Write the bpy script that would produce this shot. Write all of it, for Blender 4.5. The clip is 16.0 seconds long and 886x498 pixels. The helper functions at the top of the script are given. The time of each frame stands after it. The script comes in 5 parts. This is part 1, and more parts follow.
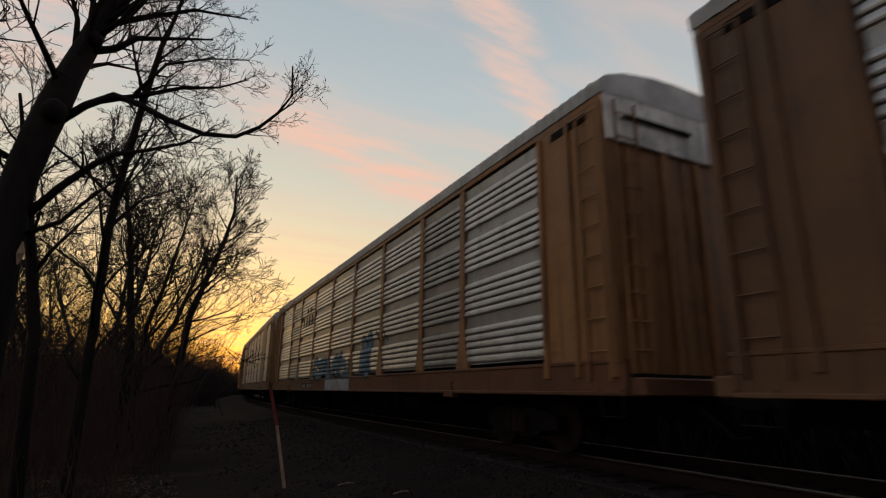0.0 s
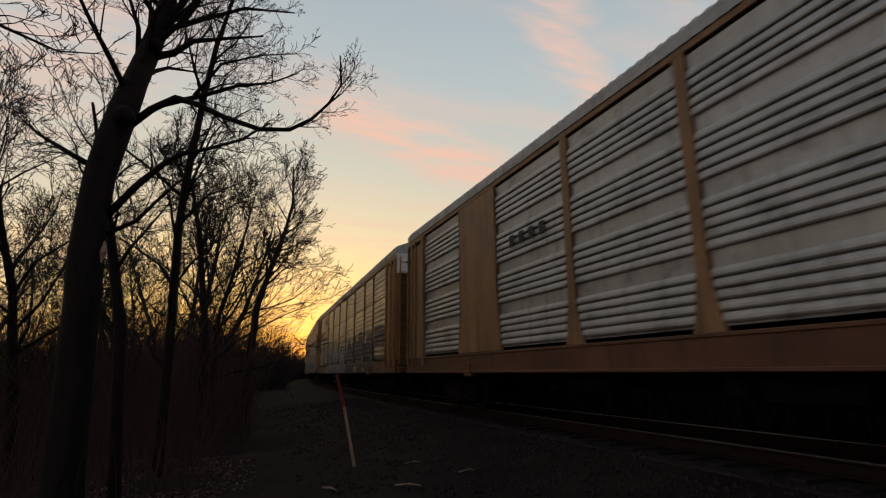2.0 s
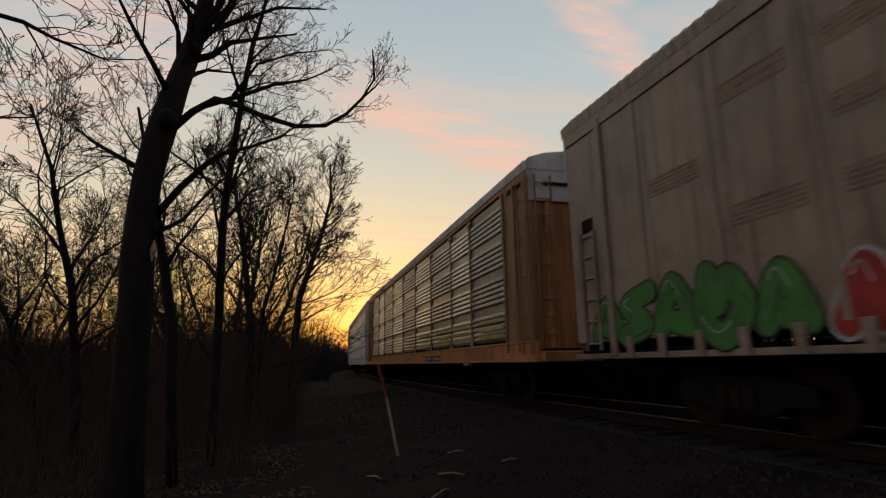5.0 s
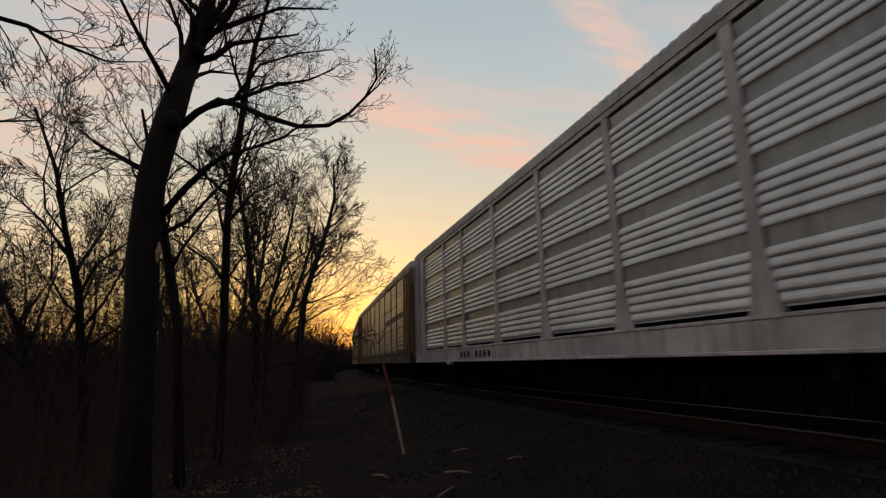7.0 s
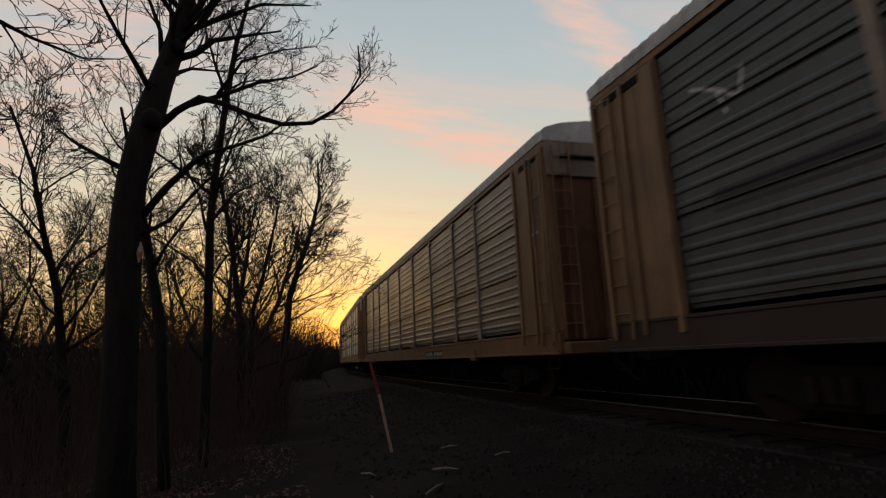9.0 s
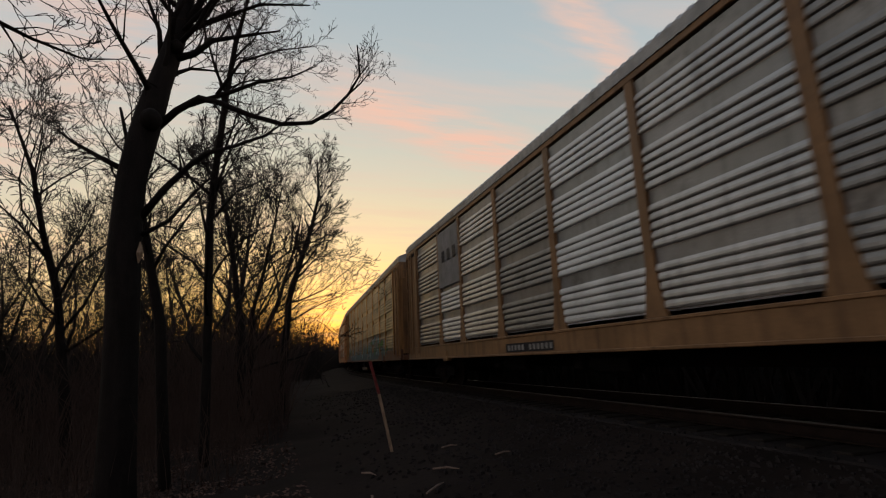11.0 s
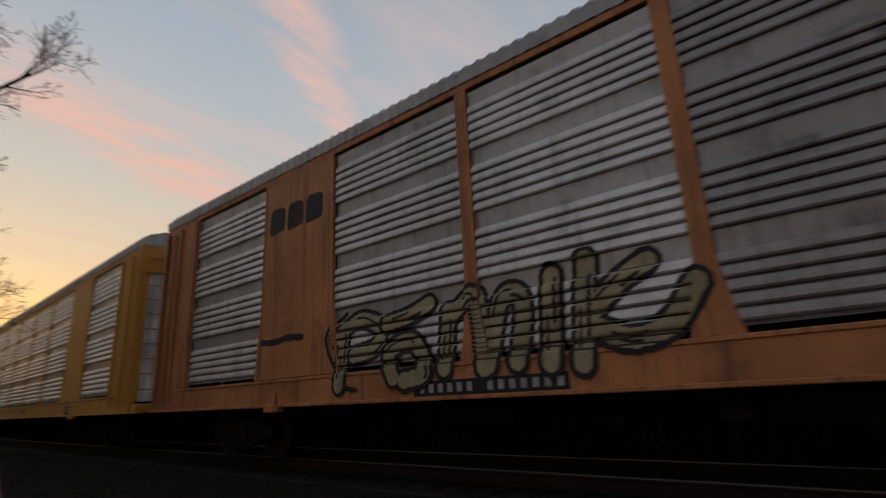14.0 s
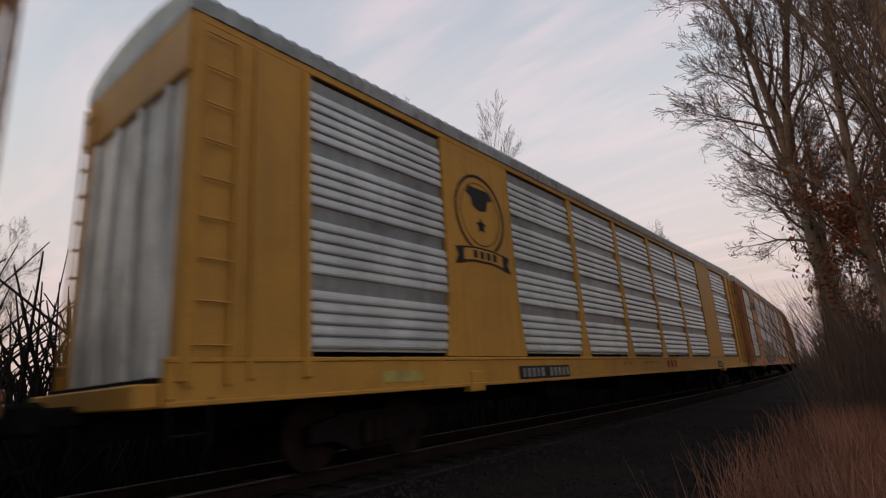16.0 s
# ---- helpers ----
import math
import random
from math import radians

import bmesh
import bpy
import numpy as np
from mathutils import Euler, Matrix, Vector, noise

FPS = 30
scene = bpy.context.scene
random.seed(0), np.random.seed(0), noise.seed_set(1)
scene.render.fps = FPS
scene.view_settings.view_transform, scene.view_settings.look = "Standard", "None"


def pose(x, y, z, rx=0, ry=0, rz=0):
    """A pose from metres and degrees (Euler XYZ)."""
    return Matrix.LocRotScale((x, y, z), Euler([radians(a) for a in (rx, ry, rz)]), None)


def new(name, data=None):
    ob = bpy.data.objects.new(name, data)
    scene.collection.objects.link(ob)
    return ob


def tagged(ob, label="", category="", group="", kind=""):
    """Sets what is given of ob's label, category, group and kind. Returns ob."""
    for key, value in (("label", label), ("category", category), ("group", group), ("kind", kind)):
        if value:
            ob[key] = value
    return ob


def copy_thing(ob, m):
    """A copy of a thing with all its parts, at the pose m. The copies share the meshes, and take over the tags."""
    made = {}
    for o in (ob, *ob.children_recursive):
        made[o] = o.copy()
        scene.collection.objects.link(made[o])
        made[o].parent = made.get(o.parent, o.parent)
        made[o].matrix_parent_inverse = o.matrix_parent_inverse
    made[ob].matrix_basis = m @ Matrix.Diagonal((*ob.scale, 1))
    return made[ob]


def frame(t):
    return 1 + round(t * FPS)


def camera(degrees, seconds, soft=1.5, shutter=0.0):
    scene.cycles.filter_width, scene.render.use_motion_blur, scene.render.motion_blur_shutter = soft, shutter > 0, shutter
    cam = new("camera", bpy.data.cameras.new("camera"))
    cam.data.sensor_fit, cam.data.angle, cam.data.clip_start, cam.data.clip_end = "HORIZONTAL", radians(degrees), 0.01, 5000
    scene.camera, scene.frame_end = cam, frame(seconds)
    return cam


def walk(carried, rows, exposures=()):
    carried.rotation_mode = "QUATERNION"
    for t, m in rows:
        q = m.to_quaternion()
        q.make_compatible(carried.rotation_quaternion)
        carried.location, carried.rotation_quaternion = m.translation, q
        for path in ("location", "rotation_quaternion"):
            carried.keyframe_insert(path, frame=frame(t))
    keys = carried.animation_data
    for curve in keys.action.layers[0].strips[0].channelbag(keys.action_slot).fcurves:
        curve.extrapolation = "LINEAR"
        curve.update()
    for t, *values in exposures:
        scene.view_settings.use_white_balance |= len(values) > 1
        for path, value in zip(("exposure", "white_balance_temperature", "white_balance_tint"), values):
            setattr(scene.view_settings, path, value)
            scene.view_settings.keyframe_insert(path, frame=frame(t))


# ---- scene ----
# The camera stands beside the track at EYE and turns; rows: seconds, yaw, pitch, roll.
EYE = (0.0, 0.0, 0.95)
PATH = [
    (0, -27.89, 14.98, 0.71),
    (0.5, -24.87, 13.90, 0.28),
    (1, -23.89, 13.46, -0.01),
    (1.5, -22.86, 13.25, -0.17),
    (2, -21.84, 12.99, -0.48),
    (2.5, -21.07, 13.07, -0.09),
    (3, -20.37, 12.82, -0.28),
    (3.5, -19.62, 12.54, -0.68),
    (4, -18.96, 12.31, -1.06),
    (4.5, -18.35, 12.24, -0.86),
    (5, -17.75, 12.04, -1.09),
    (7.5, -17.33, 11.90, -1.57),
    (8, -18.04, 11.83, -2.01),
    (8.5, -18.61, 11.72, -2.19),
    (9, -18.86, 11.56, -2.43),
    (11.5, -18.86, 11.51, -2.59),
    (12, -18.76, 11.63, -2.58),
    (12.5, -18.62, 11.70, -2.53),
    (13, -18.74, 11.82, -2.56),
    (13.2, -20.90, 12.10, -2.50),
    (13.5, -27.15, 13.23, -2.27),
    (13.6, -29.20, 13.90, -2.20),
    (13.7, -32.00, 14.60, -2.20),
    (13.8, -35.60, 15.40, -2.30),
    (13.9, -42.20, 15.60, -2.50),
    (14, -50.60, 15.60, -2.70),
    (14.1, -60.40, 15.50, -2.90),
    (14.2, -70.80, 15.40, -3.10),
    (14.3, -82.40, 15.40, -3.30),
    (14.4, -93.90, 15.50, -3.80),
    (14.5, -105.20, 15.60, -4.30),
    (14.6, -115.00, 15.30, -4.70),
    (14.7, -123.00, 15.00, -5.00),
    (14.8, -129.00, 14.60, -5.10),
    (14.9, -135.00, 14.10, -5.15),
    (15, -139.27, 13.73, -5.12),
    (15.5, -141.11, 13.03, -4.45),
    (16, -140.10, 14.44, -3.85),
]

cam = camera(79.5, 16.0, soft=1.2, shutter=0.13)
walk(cam, [(t, pose(*EYE, 90 + p, 0, y) @ pose(0, 0, 0, 0, 0, r)) for t, y, p, r in PATH],
     exposures=[(0.0, 0.05, 6850, 11), (13.4, 0.05, 6850, 11), (13.9, -0.05, 6800, 14), (14.3, -0.25, 6000, 25), (14.55, -0.1, 6000, 21), (14.9, 0.2, 6400, 12), (15.4, 0.42, 6500, 9), (16.0, 0.5, 6500, 9)])

# The track runs on a wide curve round CENTRE; z = 0 is the top of the rails.
FACE, RADIUS, HALF = 5.44, 600.0, 1.55
CENTRE = (FACE + RADIUS, 0.0)
MIDLINE = RADIUS - HALF
PITCH, BODY = 28.485, 27.4


def on_track(s, u=0.0, z=0.0):
    """A place s metres along the curve, u metres out from its midline towards the camera."""
    a = s / RADIUS
    return (CENTRE[0] - (MIDLINE + u) * math.cos(a), (MIDLINE + u) * math.sin(a), z)


# how far single cars stand from an even spacing
SHIFT = {1: -0.05, 4: 0.08, 5: 0.15, 6: 0.3, 7: 0.0, 8: 0.15, 9: 0.33, 10: 0.42, 11: 0.16, 12: 0.05}


def front_of(n, t):
    """How far along the curve the leading end of car n stands at t seconds."""
    return -23.607 + SHIFT.get(n, 0.0) + PITCH * n - 21.802 * t + 0.0075 * t * t - 0.36 * max(0.0, t - 14.0)


# ---- sky ----
def nodes_of(owner):
    owner.use_nodes = True
    tree = owner.node_tree
    tree.nodes.clear()
    return tree


def node(tree, kind, **inputs):
    n = tree.nodes.new(kind)
    for key, value in inputs.items():
        slot = n.inputs[int(key[1:])] if key[0] == "i" and key[1:].isdigit() else n.inputs[key]
        if isinstance(value, bpy.types.NodeSocket):
            tree.links.new(value, slot)
        else:
            slot.default_value = value
    return n


def calc(tree, op, a, b=0.0, c=0.0):
    n = node(tree, "ShaderNodeMath", i0=a, i1=b, i2=c)
    n.operation = op
    return n.outputs[0]


def smooth(tree, value, low, high, a=0.0, b=1.0):
    n = tree.nodes.new("ShaderNodeMapRange")
    n.interpolation_type = "SMOOTHSTEP"
    tree.links.new(value, n.inputs[0])
    for i, v in enumerate((low, high, a, b)):
        n.inputs[i + 1].default_value = v
    return n.outputs[0]


def blend(tree, fac, a, b, mode="MIX"):
    n = tree.nodes.new("ShaderNodeMix")
    n.data_type, n.blend_type = "RGBA", mode
    for slot, value in ((n.inputs[0], fac), (n.inputs[6], a), (n.inputs[7], b)):
        if isinstance(value, bpy.types.NodeSocket):
            tree.links.new(value, slot)
        else:
            slot.default_value = value if isinstance(value, float) else (*value[:3], 1)
    return n.outputs[2]


def lin(r, g, b):
    return tuple(((v / 255 + 0.055) / 1.055) ** 2.4 if v > 10 else v / 255 / 12.92 for v in (r, g, b))


def ramp(tree, fac, stops):
    n = tree.nodes.new("ShaderNodeValToRGB")
    tree.links.new(fac, n.inputs[0])
    e = n.color_ramp.elements
    while len(e) < len(stops):
        e.new(0.5)
    for el, (p, c) in zip(e, stops):
        el.position, el.color = p, (*c, 1)
    return n.outputs[0]


def build_sky():
    world = bpy.data.worlds.new("dusk_sky")
    scene.world = world
    tree = nodes_of(world)
    coord = tree.nodes.new("ShaderNodeTexCoord").outputs["Generated"]
    xyz = node(tree, "ShaderNodeSeparateXYZ", i0=coord).outputs
    up = calc(tree, "MAXIMUM", xyz[2], 0.0)
    sunward = ramp(tree, up, [(0.0, lin(242, 168, 92)), (0.07, lin(250, 200, 104)), (0.13, lin(248, 213, 132)),
                              (0.22, lin(232, 212, 164)), (0.34, lin(206, 204, 184)), (0.5, lin(181, 191, 190)),
                              (0.75, lin(150, 168, 182)), (1.0, lin(120, 145, 170))])
    away = ramp(tree, up, [(0.0, lin(154, 134, 134)), (0.1, lin(172, 154, 154)), (0.25, lin(184, 173, 174)),
                           (0.45, lin(176, 175, 180)), (0.75, lin(150, 158, 172)), (1.0, lin(120, 140, 168))])
    pale = ramp(tree, up, [(0.0, lin(206, 168, 148)), (0.1, lin(220, 189, 160)), (0.2, lin(208, 199, 180)), (0.34, lin(194, 198, 188)),
                           (0.5, lin(176, 190, 196)), (0.75, lin(150, 168, 182)), (1.0, lin(120, 145, 170))])
    side = smooth(tree, xyz[1], -0.45, 0.75)
    toward = calc(tree, "ADD", calc(tree, "MULTIPLY", xyz[0], 0.105), calc(tree, "MULTIPLY", xyz[1], 0.9945))
    base = blend(tree, side, away, pale)
    base = blend(tree, smooth(tree, toward, 0.78, 0.995), base, sunward)
    # a physical sky of the sun just gone adds its own slow change of tone
    phys = tree.nodes.new("ShaderNodeTexSky")
    phys.sky_type, phys.sun_disc = "NISHITA", False
    phys.sun_elevation, phys.sun_rotation = radians(1.0), radians(4.0)
    base = blend(tree, 0.06, base, phys.outputs[0])
    # thin high clouds on a flat layer
    depth = calc(tree, "ADD", up, 0.05)
    px, py = calc(tree, "DIVIDE", xyz[0], depth), calc(tree, "DIVIDE", xyz[1], depth)
    flat = node(tree, "ShaderNodeCombineXYZ", i0=px, i1=py).outputs[0]
    turned = node(tree, "ShaderNodeMapping", Vector=flat, Rotation=(0, 0, radians(-33)), Scale=(0.5, 2.2, 1)).outputs[0]
    soft = node(tree, "ShaderNodeTexNoise", Vector=turned, Scale=1.6, Detail=6.0, Roughness=0.58, Distortion=0.5).outputs[0]
    fine = node(tree, "ShaderNodeTexNoise", Vector=turned, Scale=5.0, Detail=5.0, Roughness=0.6).outputs[0]
    veil = calc(tree, "MULTIPLY", smooth(tree, soft, 0.38, 0.78), 0.42)
    total = veil
    wob = calc(tree, "MULTIPLY_ADD", soft, 0.3, -0.15)
    for x0, y0, dx, dy, w, low, high, power in ((0.94, 1.22, 0.80, 0.60, 0.075, -0.9, 0.42, 0.75), (0.49, 1.79, 0.882, 0.471, 0.19, -0.3, 0.85, 0.95),
                                                (-0.5, 1.66, 0.6, -0.8, 0.28, -1.2, 0.5, 0.6), (0.75, -1.30, 0.75, -0.66, 0.11, -1.2, 0.32, 0.3)):
        ax, ay = calc(tree, "SUBTRACT", px, x0), calc(tree, "SUBTRACT", py, y0)
        along = calc(tree, "ADD", calc(tree, "MULTIPLY", ax, dx), calc(tree, "MULTIPLY", ay, dy))
        off = calc(tree, "ADD", calc(tree, "SUBTRACT", calc(tree, "MULTIPLY", ax, dy), calc(tree, "MULTIPLY", ay, dx)), wob)
        band = smooth(tree, calc(tree, "ABSOLUTE", off), w * 0.15, w * 1.6, 1.0, 0.0)
        ends = calc(tree, "MULTIPLY", smooth(tree, along, low - 0.3, low + 0.2), smooth(tree, along, high - 0.25, high + 0.35, 1.0, 0.0))
        streak = calc(tree, "MULTIPLY", calc(tree, "MULTIPLY", band, ends), calc(tree, "MULTIPLY", smooth(tree, fine, 0.25, 0.65), power))
        total = calc(tree, "MAXIMUM", total, streak)
    tint = blend(tree, side, lin(222, 196, 198), lin(238, 196, 178))
    # low bars of cloud before the glow
    bars = node(tree, "ShaderNodeTexNoise", Vector=node(tree, "ShaderNodeMapping", Vector=coord, Scale=(2.5, 2.5, 34)).outputs[0], Scale=1.0, Detail=4.0).outputs[0]
    low_bar = calc(tree, "MULTIPLY", smooth(tree, bars, 0.5, 0.66), smooth(tree, up, 0.05, 0.3, 0.5, 0.0))
    base = blend(tree, low_bar, base, blend(tree, side, lin(176, 160, 168), lin(236, 176, 120)))
    final = blend(tree, total, base, tint)
    back = node(tree, "ShaderNodeBackground", Color=final, Strength=1.0)
    out = tree.nodes.new("ShaderNodeOutputWorld")
    tree.links.new(back.outputs[0], out.inputs[0])


build_sky()


# ---- materials ----
def surface(name, base, rough=0.8, metal=0.0, spec=0.3, scale=3.0, vary=0.35, dirt=(0.03, 0.025, 0.02), dirty=0.3, bump=0.2, grain=40.0, streaks=0.0, per_object=0.0, stretch=(1, 1, 1)):
    """Paint, metal, stone or bark: two scales of tone, dirt patches, vertical streaks, fine relief."""
    m = bpy.data.materials.new(name)
    tree = nodes_of(m)
    coord = tree.nodes.new("ShaderNodeTexCoord").outputs["Object"]
    info = tree.nodes.new("ShaderNodeObjectInfo").outputs["Random"]
    shift = node(tree, "ShaderNodeVectorMath", i0=coord, i1=node(tree, "ShaderNodeCombineXYZ", i0=calc(tree, "MULTIPLY", info, 37.0), i1=calc(tree, "MULTIPLY", info, 91.0)).outputs[0]).outputs[0]
    mapped = node(tree, "ShaderNodeMapping", Vector=shift, Scale=stretch).outputs[0]
    big = node(tree, "ShaderNodeTexNoise", Vector=mapped, Scale=scale, Detail=5.0, Roughness=0.6).outputs[0]
    small = node(tree, "ShaderNodeTexNoise", Vector=mapped, Scale=grain, Detail=3.0, Roughness=0.6).outputs[0]
    lo, hi = tuple(v * (1 - vary) for v in base), tuple(min(1, v * (1 + vary)) for v in base)
    col = blend(tree, smooth(tree, big, 0.3, 0.7), lo, hi)
    col = blend(tree, smooth(tree, small, 0.35, 0.65, 0.0, 0.35), col, tuple(v * 0.6 for v in base))
    if per_object:
        col = blend(tree, calc(tree, "MULTIPLY", info, per_object), col, tuple(v * 0.45 for v in base))
    spots = node(tree, "ShaderNodeTexNoise", Vector=shift, Scale=scale * 2.3, Detail=7.0, Roughness=0.68).outputs[0]
    col = blend(tree, smooth(tree, spots, 0.5, 0.75, 0.0, dirty), col, dirt)
    if streaks:
        run = node(tree, "ShaderNodeTexNoise", Vector=node(tree, "ShaderNodeMapping", Vector=shift, Scale=(7, 7, 0.35)).outputs[0], Scale=1.0, Detail=4.0).outputs[0]
        col = blend(tree, smooth(tree, run, 0.48, 0.72, 0.0, streaks), col, dirt)
    relief = node(tree, "ShaderNodeBump", Height=small, Strength=bump, Distance=0.01).outputs[0]
    shader = node(tree, "ShaderNodeBsdfPrincipled", Roughness=rough, Metallic=metal, Normal=relief)
    shader.inputs["Specular IOR Level"].default_value = spec
    tree.links.new(col, shader.inputs["Base Color"])
    tree.links.new(smooth(tree, big, 0.2, 0.8, max(0.05, rough - 0.12), min(1.0, rough + 0.12)), shader.inputs["Roughness"])
    out = tree.nodes.new("ShaderNodeOutputMaterial")
    tree.links.new(shader.outputs[0], out.inputs[0])
    return m


RUST = (0.05, 0.025, 0.015)
M = {
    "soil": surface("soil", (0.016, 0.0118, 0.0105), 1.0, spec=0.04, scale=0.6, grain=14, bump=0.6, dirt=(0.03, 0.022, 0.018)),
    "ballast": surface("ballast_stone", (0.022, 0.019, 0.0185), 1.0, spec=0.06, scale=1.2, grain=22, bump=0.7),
    "steel": surface("rail_steel", (0.07, 0.06, 0.056), 0.5, 0.6, scale=2, dirt=RUST, dirty=0.3),
    "rail_side": surface("rail_rust", (0.018, 0.012, 0.010), 0.9, spec=0.08, scale=3),
    "tie": surface("creosoted_wood", (0.02, 0.017, 0.015), 0.9, spec=0.08, scale=2, stretch=(1, 6, 6)),
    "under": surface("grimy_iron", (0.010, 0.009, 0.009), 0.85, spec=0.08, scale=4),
    # Bark and twig near black: the silhouette against the sunset is put into their colour.
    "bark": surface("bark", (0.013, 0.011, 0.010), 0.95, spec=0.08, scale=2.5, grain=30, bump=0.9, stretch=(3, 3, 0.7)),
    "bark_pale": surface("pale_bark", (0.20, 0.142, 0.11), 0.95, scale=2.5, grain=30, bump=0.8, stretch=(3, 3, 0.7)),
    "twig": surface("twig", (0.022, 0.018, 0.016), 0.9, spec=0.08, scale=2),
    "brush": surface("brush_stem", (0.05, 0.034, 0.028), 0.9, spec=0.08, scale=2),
    "twig_red": surface("reddish_twig", (0.12, 0.078, 0.062), 0.9, scale=2),
    "leaf": surface("dead_leaf", (0.23, 0.075, 0.03), 0.85, scale=3, vary=0.5),
    "litter": surface("old_leaf", (0.085, 0.052, 0.04), 0.9, spec=0.1, scale=2, vary=0.6),
    "grass": surface("dry_grass", (0.25, 0.12, 0.084), 0.95, spec=0.05, scale=1.2, vary=0.5),
    "stake": surface("raw_wood", (0.24, 0.17, 0.115), 0.85, scale=6, stretch=(6, 6, 1)),
    "stake_red": surface("red_paint", (0.13, 0.018, 0.016), 0.7, scale=6),
    "white": surface("white_paint", (0.62, 0.62, 0.60), 0.6, scale=1.2, dirty=0.5, streaks=0.4),
    "black": surface("black_paint", (0.012, 0.012, 0.014), 0.6, scale=2),
    "roof": surface("galvanized_roof", (0.30, 0.31, 0.31), 0.5, 0.4, scale=1.5, dirty=0.4),
    "door_zinc": surface("zinc_door", (0.74, 0.75, 0.74), 0.5, 0.2, scale=0.8, dirty=0.3, streaks=0.3),
}


# ---- mesh tools ----
class Shape:
    def __init__(self):
        self.v, self.f = [], []

    def add(self, verts, faces):
        k = len(self.v)
        self.v += [tuple(p) for p in verts]
        self.f += [tuple(i + k for i in q) for q in faces]
        return self

    def box(self, x0, x1, y0, y1, z0, z1, bevel=0.0):
        b = min(bevel, 0.45 * min(x1 - x0, y1 - y0, z1 - z0))
        if b <= 0:
            v = [(x, y, z) for x in (x0, x1) for y in (y0, y1) for z in (z0, z1)]
            return self.add(v, [(0, 1, 3, 2), (4, 6, 7, 5), (0, 4, 5, 1), (2, 3, 7, 6), (0, 2, 6, 4), (1, 5, 7, 3)])
        bm = bmesh.new()
        bmesh.ops.create_cube(bm, size=1)
        for q in bm.verts:
            q.co = ((x0 + x1) / 2 + q.co.x * (x1 - x0), (y0 + y1) / 2 + q.co.y * (y1 - y0), (z0 + z1) / 2 + q.co.z * (z1 - z0))
        bmesh.ops.bevel(bm, geom=bm.edges[:], offset=b, segments=1, affect="EDGES")
        bm.verts.index_update()
        self.add([q.co[:] for q in bm.verts], [[q.index for q in f.verts] for f in bm.faces])
        bm.free()
        return self

    def tube(self, pts, radii, sides=6, cap=True):
        pts = [Vector(p) for p in pts]
        k = len(self.v)
        side = None
        for i, (p, r) in enumerate(zip(pts, radii)):
            d = (pts[min(i + 1, len(pts) - 1)] - pts[max(i - 1, 0)]).normalized()
            if side is None:
                side = d.orthogonal().normalized()
            side = (side - d * side.dot(d))
            side = side.normalized() if side.length > 1e-6 else d.orthogonal().normalized()
            other = d.cross(side)
            for j in range(sides):
                a = 2 * math.pi * j / sides
                self.v.append(tuple(p + (side * math.cos(a) + other * math.sin(a)) * r))
        for i in range(len(pts) - 1):
            for j in range(sides):
                a, b = k + i * sides + j, k + i * sides + (j + 1) % sides
                self.f.append((a, b, b + sides, a + sides))
        if cap:
            self.f.append(tuple(range(k + sides - 1, k - 1, -1)))
            self.f.append(tuple(range(k + (len(pts) - 1) * sides, k + len(pts) * sides)))
        return self

    def plate(self, outline, x, thick=0.004):
        """A flat piece in the plane of a car's side: outline of (y, z), its outer face at -x."""
        n = len(outline)
        v = [(-x, y, z) for y, z in outline] + [(-x + thick, y, z) for y, z in outline]
        return self.add(v, [tuple(range(n)), tuple(range(2 * n - 1, n - 1, -1))] + [(i, i + n, (i + 1) % n + n, (i + 1) % n) for i in range(n)])

    def mesh(self, name, material, shade=False):
        me = bpy.data.meshes.new(name)
        me.from_pydata(self.v, [], self.f)
        me.materials.append(material)
        if shade:
            me.polygons.foreach_set("use_smooth", [True] * len(me.polygons))
        me.update()
        return me


def part(name, shape, material, parent, label="", at=None, shade=False):
    me = shape if isinstance(shape, bpy.types.Mesh) else shape.mesh(name, material, shade)
    ob = new(name, me)
    ob.parent = parent
    if at is not None:
        ob.matrix_basis = at
    if label:
        ob["label"] = label
    return ob


def thing(name, label, category, group="", kind="", at=None):
    ob = new(name)
    if at is not None:
        ob.matrix_basis = at
    return tagged(ob, label, category, group, kind)


def solo(name, shape, material, label, category="", group="", kind="", at=None, shade=False):
    ob = new(name, shape.mesh(name, material, shade))
    if at is not None:
        ob.matrix_basis = at
    return tagged(ob, label, category, group, kind)


# ---- ground and track ----
def offset_of(x, y):
    """How far a place lies outside the track's midline, on the camera's side (negative beyond the track)."""
    return math.hypot(x - CENTRE[0], y - CENTRE[1]) - MIDLINE


def step(v, stops):
    for (a, za), (b, zb) in zip(stops, stops[1:]):
        if v <= b:
            f = max(0.0, (v - a) / (b - a))
            return za + (zb - za) * f * f * (3 - 2 * f)
    return stops[-1][1]


def ground_z(x, y):
    u = offset_of(x, y)
    z = step(u, [(-30, -0.75), (-5, -0.7), (-1.75, -0.24), (1.75, -0.24), (3.6, -0.42), (6.2, -0.62), (8.0, -0.78), (11.5, -1.35), (18, -1.7), (60, -1.5)])
    rough = min(1.0, max(0.0, abs(u) - 1.6) / 3)
    return z + rough * (0.10 * noise.noise((x * 0.5, y * 0.5, 0)) + 0.05 * noise.noise((x * 1.7, y * 1.7, 3)))


def spread(near, far, fine, grow):
    vals, s = [0.0], fine
    while vals[-1] < far:
        vals.append(vals[-1] + s)
        if vals[-1] > near:
            s *= grow
    return vals


